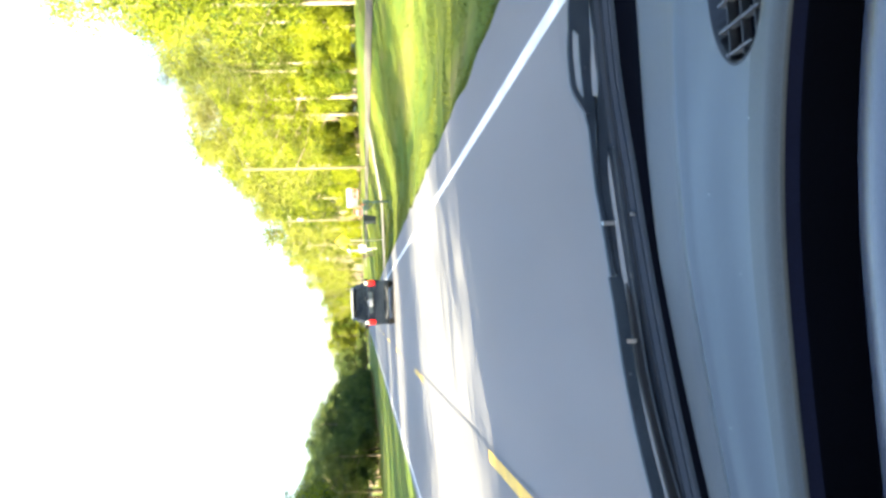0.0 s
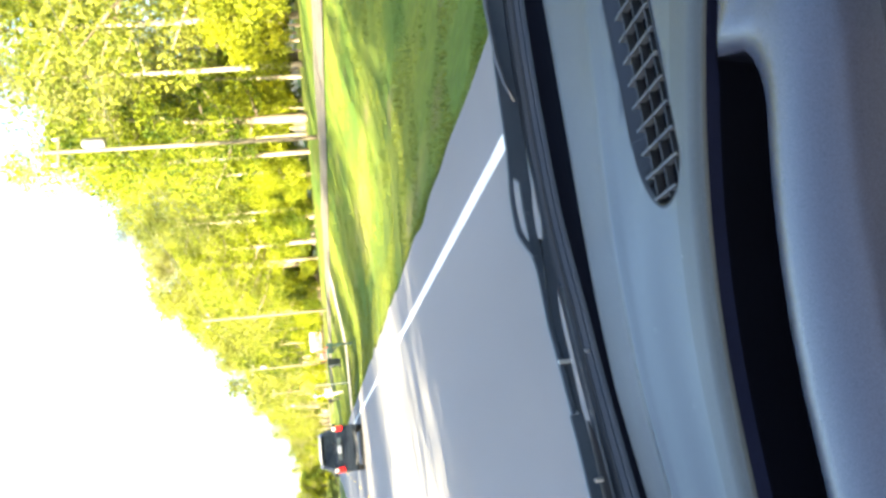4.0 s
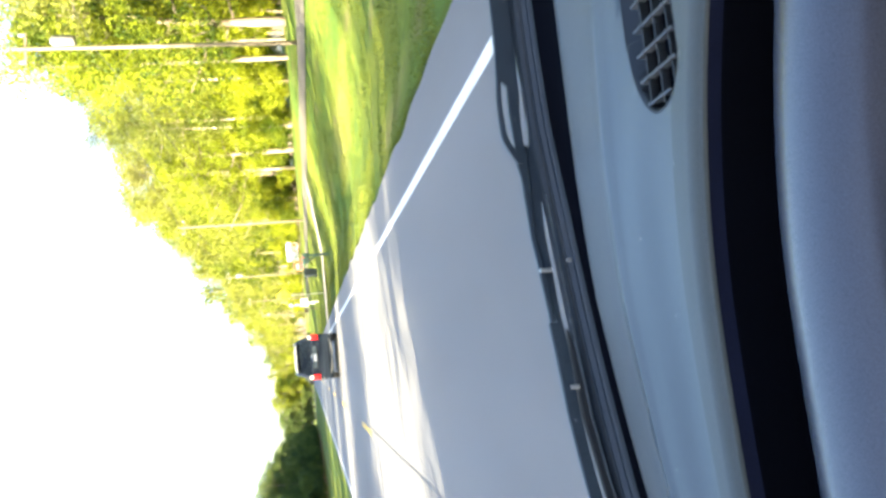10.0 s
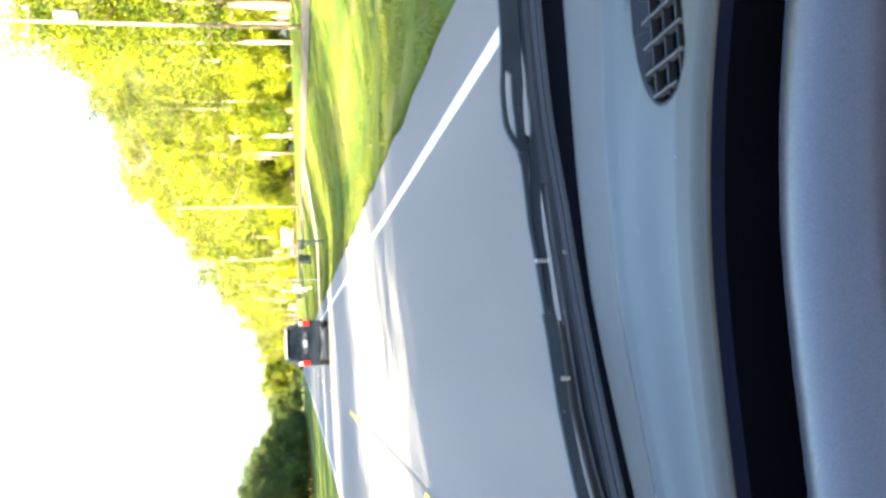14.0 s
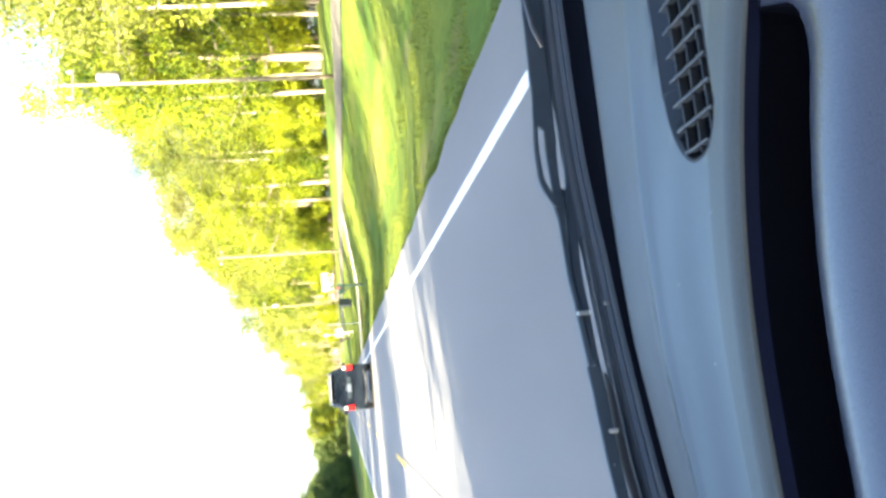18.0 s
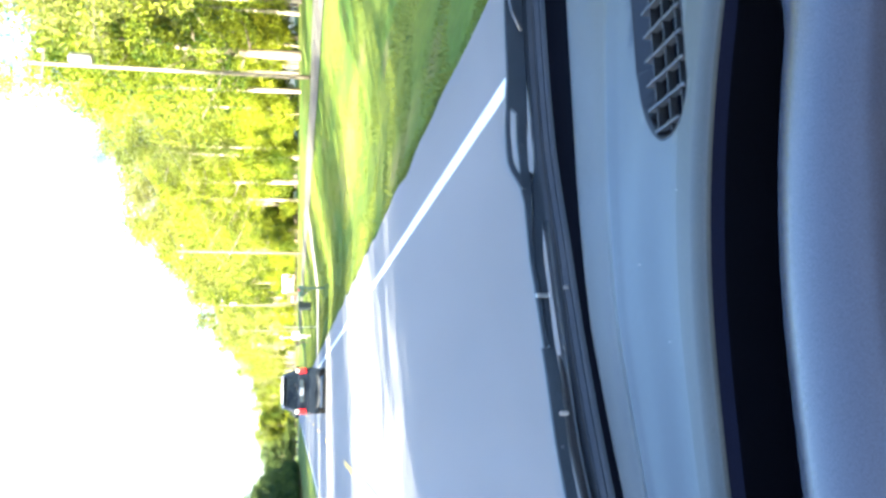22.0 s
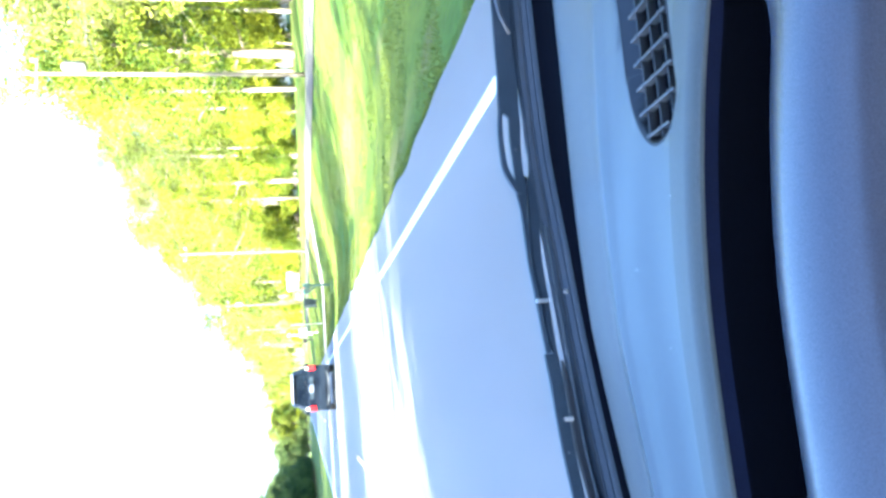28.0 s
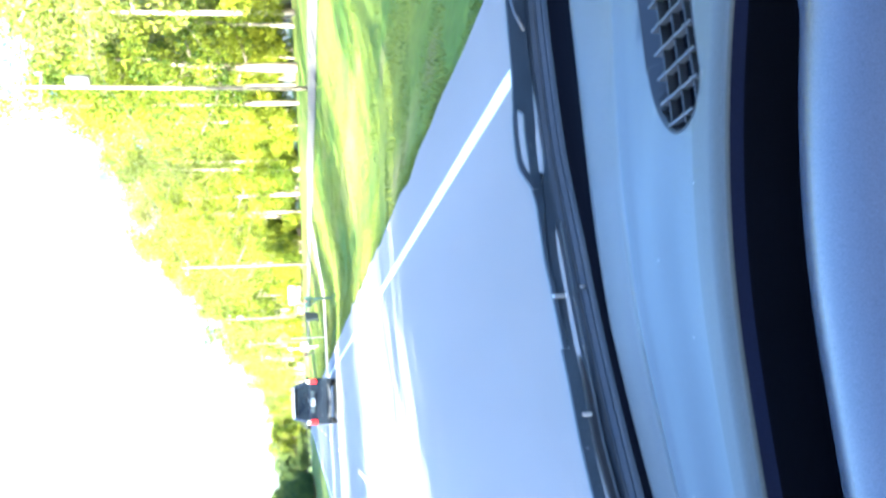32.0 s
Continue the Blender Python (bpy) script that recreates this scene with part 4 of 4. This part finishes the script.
for mesh in (pad_mesh, lip_mesh):
    inner = {v for v in mesh.verts if in_slot(v.co.x, v.co.y, 0.002) and v.co.z > 0.86}
    bmesh.ops.delete(mesh, geom=[f for f in mesh.faces if all(v in inner for v in f.verts)], context="FACES")
    for v in mesh.verts:
        if v in inner and v.link_faces:
            v.co.x, v.co.y = min(edge_line, key=lambda p: (p[0] - v.co.x) ** 2 + (p[1] - v.co.y) ** 2)
dash = own_part("dashboard", pad_mesh, DASH, "dark grey-blue grained dashboard top", True)
own_part("defroster_panel", dash_band(0, SEAM), PAD_SHEEN, "paler strip along the windscreen, reflected light in its colour", True, parent=dash)
own_part("lip", lip_mesh, LIP_SHEEN, "lip above the tray, grey-green reflection put into its colour", True, parent=dash)
own_part("tray_wall", dash_band(TRAY - 1, TRAY + 1), TRAY_WALL, "wall of the tray, its shade painted blue-black", True)
own_part("tray", dash_band(TRAY + 1, TRAY + 4), BORDER_SHADE_BLACK, "tray let into the dashboard, its shade painted deep black")
FACE = TRAY + 18                                  # the row where the hood turns down towards the driver
hood = own_part("instrument_hood", dash_band(TRAY + 4, FACE), HOOD, "smooth dark grey-blue instrument hood", True)
own_part("hood_face", dash_band(FACE, len(grid[0]) - 1), HOOD_SHADED, "face of the instrument hood, slight shade put into its colour", True, parent=hood)

# loudspeaker grille let into the pad: a sunk black floor, a sloped lip, deep crossing slats
floor_line = slot(-0.004)
# the floor's black is painted shade of the recess
grille = own_part("speaker_grille", slab(floor_line, 0.842, 0.846), BORDER_SHADE_BLACK, "floor of the dashboard grille, its shade painted black")
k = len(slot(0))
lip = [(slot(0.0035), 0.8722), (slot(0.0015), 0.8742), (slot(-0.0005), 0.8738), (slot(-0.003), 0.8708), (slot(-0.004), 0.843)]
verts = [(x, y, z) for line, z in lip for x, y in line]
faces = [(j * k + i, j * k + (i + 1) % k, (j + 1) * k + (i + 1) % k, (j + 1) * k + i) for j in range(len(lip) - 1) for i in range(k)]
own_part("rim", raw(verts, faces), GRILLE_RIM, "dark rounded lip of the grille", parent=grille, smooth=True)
LEDGE = GY + 0.58 * GR                             # the slats end at a sloped ledge on the glass side
shelf = [(x, y) for x, y in slot(-0.003) if y > LEDGE]
n_ = len(shelf)
shelf = sorted(shelf)
bm = raw([(x, y, 0.8735) for x, y in shelf] + [(x, LEDGE, 0.8640) for x, y in shelf] + [(x, LEDGE, 0.846) for x, y in shelf],
         [(j * n_ + i, j * n_ + i + 1, (j + 1) * n_ + i + 1, (j + 1) * n_ + i) for j in range(2) for i in range(n_ - 1)])
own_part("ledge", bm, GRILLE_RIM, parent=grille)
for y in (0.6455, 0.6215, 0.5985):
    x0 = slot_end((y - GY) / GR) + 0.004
    own_part("grille_bar", box((x0 + G1 - 0.02) / 2, y, 0.8685, G1 - 0.02 - x0, 0.0022, 0.0085, 0.0007), GRILLE_SHADED, parent=grille)
x = G0 + 0.0115
while x < G1 - 0.01:
    pts = [y for y in (GY - GR + 0.0008 * i for i in range(130)) if y < LEDGE + 0.001 and in_slot(x, y, -0.003)]
    if len(pts) > 8:
        own_part("grille_bar", box(x, (pts[0] + pts[-1]) / 2, 0.8700, 0.0026, pts[-1] - pts[0], 0.0085, 0.0008), GRILLE, parent=grille)
        for y in (0.6455, 0.6215, 0.5985):
            if pts[0] < y < pts[-1]:
                own_part("node", box(x, y + 0.001, 0.8741, 0.0036, 0.0036, 0.0018, 0.0008), GRILLE, parent=grille)
    x += 0.0247
for x, y in ((-0.118, 0.690), (0.098, 0.702), (0.150, 0.618), (-0.060, 0.735), (0.02, 0.655), (-0.19, 0.70)):
    own_part("lint", box(x, y, pad_z(x, y), 0.0018, 0.0012, 0.0012, 0.0004, turn=Matrix.Rotation(x * 30, 4, "Z")), LINT, "speck of pale dust")

# windscreen, black border, cowl
def screen(x, s):
    """A point of the windscreen: s from 0 at the foot to 1 at the roof."""
    y = glass_foot(x) + 0.022 - s * 0.80
    return (x * (1 - 0.06 * s) + CX * 0.06 * s, y, 0.876 + 0.60 * s + 0.05 * math.sin(math.pi * s) * 0.6)


gx = [-0.44 + 1.68 * i / 24 for i in range(25)]
gs = [i / 10 for i in range(11)]
bm = raw([screen(x, s) for s in gs for x in gx], [(j * 25 + i, j * 25 + i + 1, (j + 1) * 25 + i + 1, (j + 1) * 25 + i) for j in range(10) for i in range(24)])
pane = own_part("windscreen", bm, GLASS, "clear curved windscreen", True)
pane.visible_shadow = False


def along(x, dy, z):
    return (x, glass_foot(x) + dy, z)


cx_ = [-0.44 + 0.02 * i for i in range(84)]


def ribbon(rows, xs_):
    """A lengthwise panel; rows of (distance beyond the glass foot, height)."""
    m = len(rows)
    vs = [along(x, dy, z + lift(x)) for x in xs_ for dy, z in rows]
    return raw(vs, [(i * m + j, i * m + j + 1, (i + 1) * m + j + 1, (i + 1) * m + j) for i in range(len(xs_) - 1) for j in range(m - 1)])


def lift(x):
    """The cowl's rise towards the middle of the car."""
    return 0.0095 + 0.004 * min(1.0, max(0.0, (x - 0.16) / 0.12))


own_part("screen_border", ribbon([(-0.085, 0.850), (-0.020, 0.853), (0.006, 0.856), (0.022, 0.862)], cx_), BORDER_SHADE_BLACK, "black border along the foot of the windscreen", True)
own_part("cowl_panel", ribbon([(0.020, 0.852), (0.021, 0.865), (0.025, 0.8675), (0.029, 0.866), (0.032, 0.8725), (0.037, 0.8742), (0.041, 0.872), (0.045, 0.8795), (0.051, 0.8812), (0.057, 0.878), (0.066, 0.85), (0.08, 0.80)], cx_), COWL, "ridged black plastic cowl under the wipers", True)

# wipers at rest on the glass
def wiper_line(rows, dy):
    return [(x, glass_foot(x) + dy, z) for x, z in rows]


def strap(rows, dy, thick=0.007, step=0.006):
    """A flat bar along the car's width with bevelled edges; rows of x, lower edge, upper edge."""
    rows = sorted(rows)
    px, lo, hi = [r[0] for r in rows], [r[1] for r in rows], [r[2] for r in rows]
    count = max(2, int((px[-1] - px[0]) / step))
    vs = []
    for i in range(count + 1):
        x = px[0] + (px[-1] - px[0]) * i / count
        a, b = float(np.interp(x, px, lo)), float(np.interp(x, px, hi))
        c = min(0.0016, 0.35 * (b - a))
        y = glass_foot(x) + dy
        vs += [(x, y, a), (x, y, b - c), (x, y + c, b), (x, y + thick, b), (x, y + thick, a), (x, y + c, a)]
    fs = [(6 * i + j, 6 * i + (j + 1) % 6, 6 * (i + 1) + (j + 1) % 6, 6 * (i + 1) + j) for i in range(count) for j in range(6)]
    bm = raw(vs, fs + [tuple(range(6))[::-1], tuple(range(6 * count, 6 * count + 6))])
    bmesh.ops.recalc_face_normals(bm, faces=bm.faces[:])
    return bm


arm = own_part("wiper_arm", strap(((0.80, 0.898, 0.921), (0.60, 0.899, 0.924), (0.395, 0.8998, 0.9266), (0.372, 0.9008, 0.9292), (0.355, 0.9015, 0.9305), (0.351, 0.9018, 0.9235), (0.345, 0.9020, 0.9172), (0.330, 0.9022, 0.9180),
                                   (0.308, 0.9050, 0.9190), (0.276, 0.9066, 0.9186), (0.262, 0.9066, 0.9188), (0.238, 0.9060, 0.9206), (0.218, 0.9078, 0.9175), (0.189, 0.9100, 0.9176), (0.137, 0.9128, 0.9186), (0.107, 0.9105, 0.9169), (0.031, 0.9090, 0.9153)), 0.043), ARM, "dark metal wiper arm")
own_part("bracket", strap(((0.357, 0.9244, 0.9306), (0.340, 0.9264, 0.9328), (0.328, 0.9274, 0.9342), (0.310, 0.9282, 0.9352), (0.275, 0.9276, 0.9356), (0.262, 0.9232, 0.9328), (0.250, 0.9180, 0.9274), (0.236, 0.9130, 0.9200)), 0.040), ARM, parent=arm)
own_part("holder", strap(((0.80, 0.884, 0.8968), (0.395, 0.8850, 0.8985), (0.345, 0.8852, 0.8965), (0.336, 0.8852, 0.8942), (0.323, 0.8853, 0.8934), (0.275, 0.8862, 0.8975), (0.258, 0.8864, 0.8998), (0.250, 0.8866, 0.9035), (0.241, 0.8868, 0.9045), (0.205, 0.8885, 0.9068),
                          (0.194, 0.8935, 0.9080), (0.186, 0.8955, 0.9088), (0.160, 0.8980, 0.9100), (0.137, 0.8990, 0.9112), (0.102, 0.8988, 0.9090), (0.037, 0.9004, 0.9078), (0.020, 0.8996, 0.9030)), 0.046), ARM, parent=arm)
own_part("web", strap(((0.262, 0.9000, 0.9062), (0.250, 0.9010, 0.9075), (0.238, 0.9010, 0.9080)), 0.050, 0.004), RUBBER, parent=arm)
own_part("sleeve", strap(((0.0305, 0.9015, 0.9183), (0.0, 0.9010, 0.9177), (-0.040, 0.9030, 0.9184), (-0.076, 0.9048, 0.9191), (-0.139, 0.9040, 0.9180), (-0.26, 0.897, 0.912), (-0.42, 0.887, 0.902)), 0.042), ARM, parent=arm)
for x, z0, z1 in ((0.095, 0.9005, 0.9160), (-0.044, 0.8986, 0.9092)):
    own_part("clip", box(x, glass_foot(x) + 0.042, (z0 + z1) / 2, 0.0050, 0.006, z1 - z0, 0.0012), CLIP, "bright metal clip", parent=arm)
for x, z in ((0.298, 0.9126), (-0.080, 0.9120)):
    own_part("rivet", box(x, glass_foot(x) + 0.0425, z, 0.0040, 0.002, 0.0030, 0.0008), SPINE, parent=arm)
blade = own_part("wiper_blade", strap(((0.022, 0.8976, 0.8990), (0.0, 0.8940, 0.8996), (-0.044, 0.8932, 0.9016), (-0.076, 0.8940, 0.9036), (-0.105, 0.8925, 0.9020), (-0.26, 0.884, 0.894), (-0.42, 0.874, 0.884)), 0.040, 0.006), RUBBER, "black rubber wiper blade")
own_part("blade_spine", tube(wiper_line(((0.192, 0.8906), (0.10, 0.8906), (0.031, 0.8908), (-0.020, 0.8918), (-0.076, 0.8935), (-0.14, 0.8915), (-0.30, 0.880), (-0.42, 0.872)), 0.039), [0.0011] * 8, 6), SPINE, "thin bright metal spine", parent=blade, smooth=True)
own_part("blade_end", box(0.031, glass_foot(0.031) + 0.038, 0.8915, 0.005, 0.004, 0.004, 0.0012), SPINE, parent=blade)
own_part("wiper_arm", tube(wiper_line(((0.72, 0.931), (0.60, 0.9275), (0.53, 0.9235), (0.489, 0.9165), (0.462, 0.906)), 0.034), [0.0022] * 5, 8, flat=1.4), SPINE, "thin wire of the far wiper arm", True)
own_part("screw", box(0.104, glass_foot(0.104) + 0.030, 0.8815, 0.0045, 0.004, 0.0055, 0.0012), CLIP, "bright screw head")
for k, (dy, z) in enumerate(((0.0265, 0.8678), (0.0335, 0.8735), (0.039, 0.8738), (0.046, 0.8800), (0.052, 0.8810))):
    own_part("cowl_seam", tube([along(x, dy, z + lift(x) + 0.0006) for x in cx_], [0.0011] * len(cx_), 5), (COWL, COWL, RUBBER, COWL, COWL)[k], smooth=True)

# plain shell round the cabin
def shell(name, bm, label="", mat=SHELL):
    return own_part(name, bm, mat, label)


def arch(yc, r=0.37, zc=0.31):
    return [(yc + r * math.cos(a), max(0.24, zc + r * math.sin(a))) for a in (math.pi * i / 12 for i in range(13))]


SIDE = [(1.62, 0.24), (1.63, 0.38), (1.50, 0.46), (1.22, 0.62), (0.98, 0.76), (0.86, 0.85), (-0.6, 0.93), (-2.1, 0.95), (-2.34, 0.88), (-2.38, 0.40), (-2.33, 0.24)] + arch(-1.5)[::-1] + arch(1.1)[::-1]
for s in (-1, 1):
    n = len(SIDE)
    x0, x1 = CX + s * 0.83, CX + s * 0.875
    bm = raw([(x0, y, z) for y, z in SIDE] + [(x1, y, z) for y, z in SIDE], [tuple(range(n)), tuple(range(n, 2 * n))[::-1]] + [(i, n + i, n + (i + 1) % n, (i + 1) % n) for i in range(n)])
    bmesh.ops.recalc_face_normals(bm, faces=bm.faces[:])
    shell("body_side", bm)
    shell("pillar", tube([screen(CX + s * 0.86, 0.0), screen(CX + s * 0.84, 0.5), screen(CX + s * 0.80, 1.0)], [0.035, 0.035, 0.035], 8))
    shell("centre_pillar", tube([(CX + s * 0.84, -0.65, 0.90), (CX + s * 0.72, -0.65, 1.48)], [0.05, 0.04], 8))
    shell("rear_pillar", tube([(CX + s * 0.82, -2.2, 0.90), (CX + s * 0.70, -1.95, 1.48)], [0.07, 0.06], 8))
    shell("roof_rail", tube([screen(CX + s * 0.80, 0.97), (CX + s * 0.74, -0.6, 1.50), (CX + s * 0.72, -1.5, 1.50), (CX + s * 0.70, -1.98, 1.47)], [0.035] * 4, 8))
    shell("seat", box(CX + s * 0.38, -0.75, 0.80, 0.48, 0.14, 0.75, 0.05, turn=Matrix.Rotation(radians(-12), 4, "X")), mat=LINING)
    for yy in (1.1, -1.5):
        wheel(own, s * 0.74, yy, 0.31, 0.19)
bonnet = profile_body([(0.97, 0.74), (1.22, 0.61), (1.50, 0.45), (1.62, 0.37), (1.62, 0.33), (1.48, 0.41), (1.20, 0.57), (0.97, 0.70)], lambda y, z: 0.83)
bmesh.ops.translate(bonnet, vec=(CX, 0, 0), verts=bonnet.verts[:])
shell("bonnet", bonnet)
shell("front_bumper", box(CX, 1.62, 0.30, 1.68, 0.10, 0.16, 0.03))
shell("floor_pan", box(CX, -0.4, 0.28, 1.62, 3.8, 0.08, 0.01), mat=LINING)
roof = sheet([CX - 0.73 + 1.46 * i / 10 for i in range(11)], [-2.0 + 2.14 * i / 12 for i in range(13)], lambda x, y: 1.53 - 0.06 * ((x - CX) / 0.73) ** 4 - 0.04 * ((y + 0.93) / 1.07) ** 4)
low = bmesh.ops.extrude_face_region(roof, geom=roof.faces[:])
bmesh.ops.translate(roof, vec=(0, 0, -0.04), verts=[g for g in low["geom"] if isinstance(g, bmesh.types.BMVert)])
bmesh.ops.recalc_face_normals(roof, faces=roof.faces[:])
shell("roof", roof)
shell("tailgate", box(CX, -2.33, 0.62, 1.62, 0.08, 0.66, 0.03))
shell("bulkhead", box(CX, 0.95, 0.55, 1.6, 0.04, 0.5, 0.01), mat=LINING)

tagged(own, "dark grey dashboard, windscreen and wipers of a small car", "car")
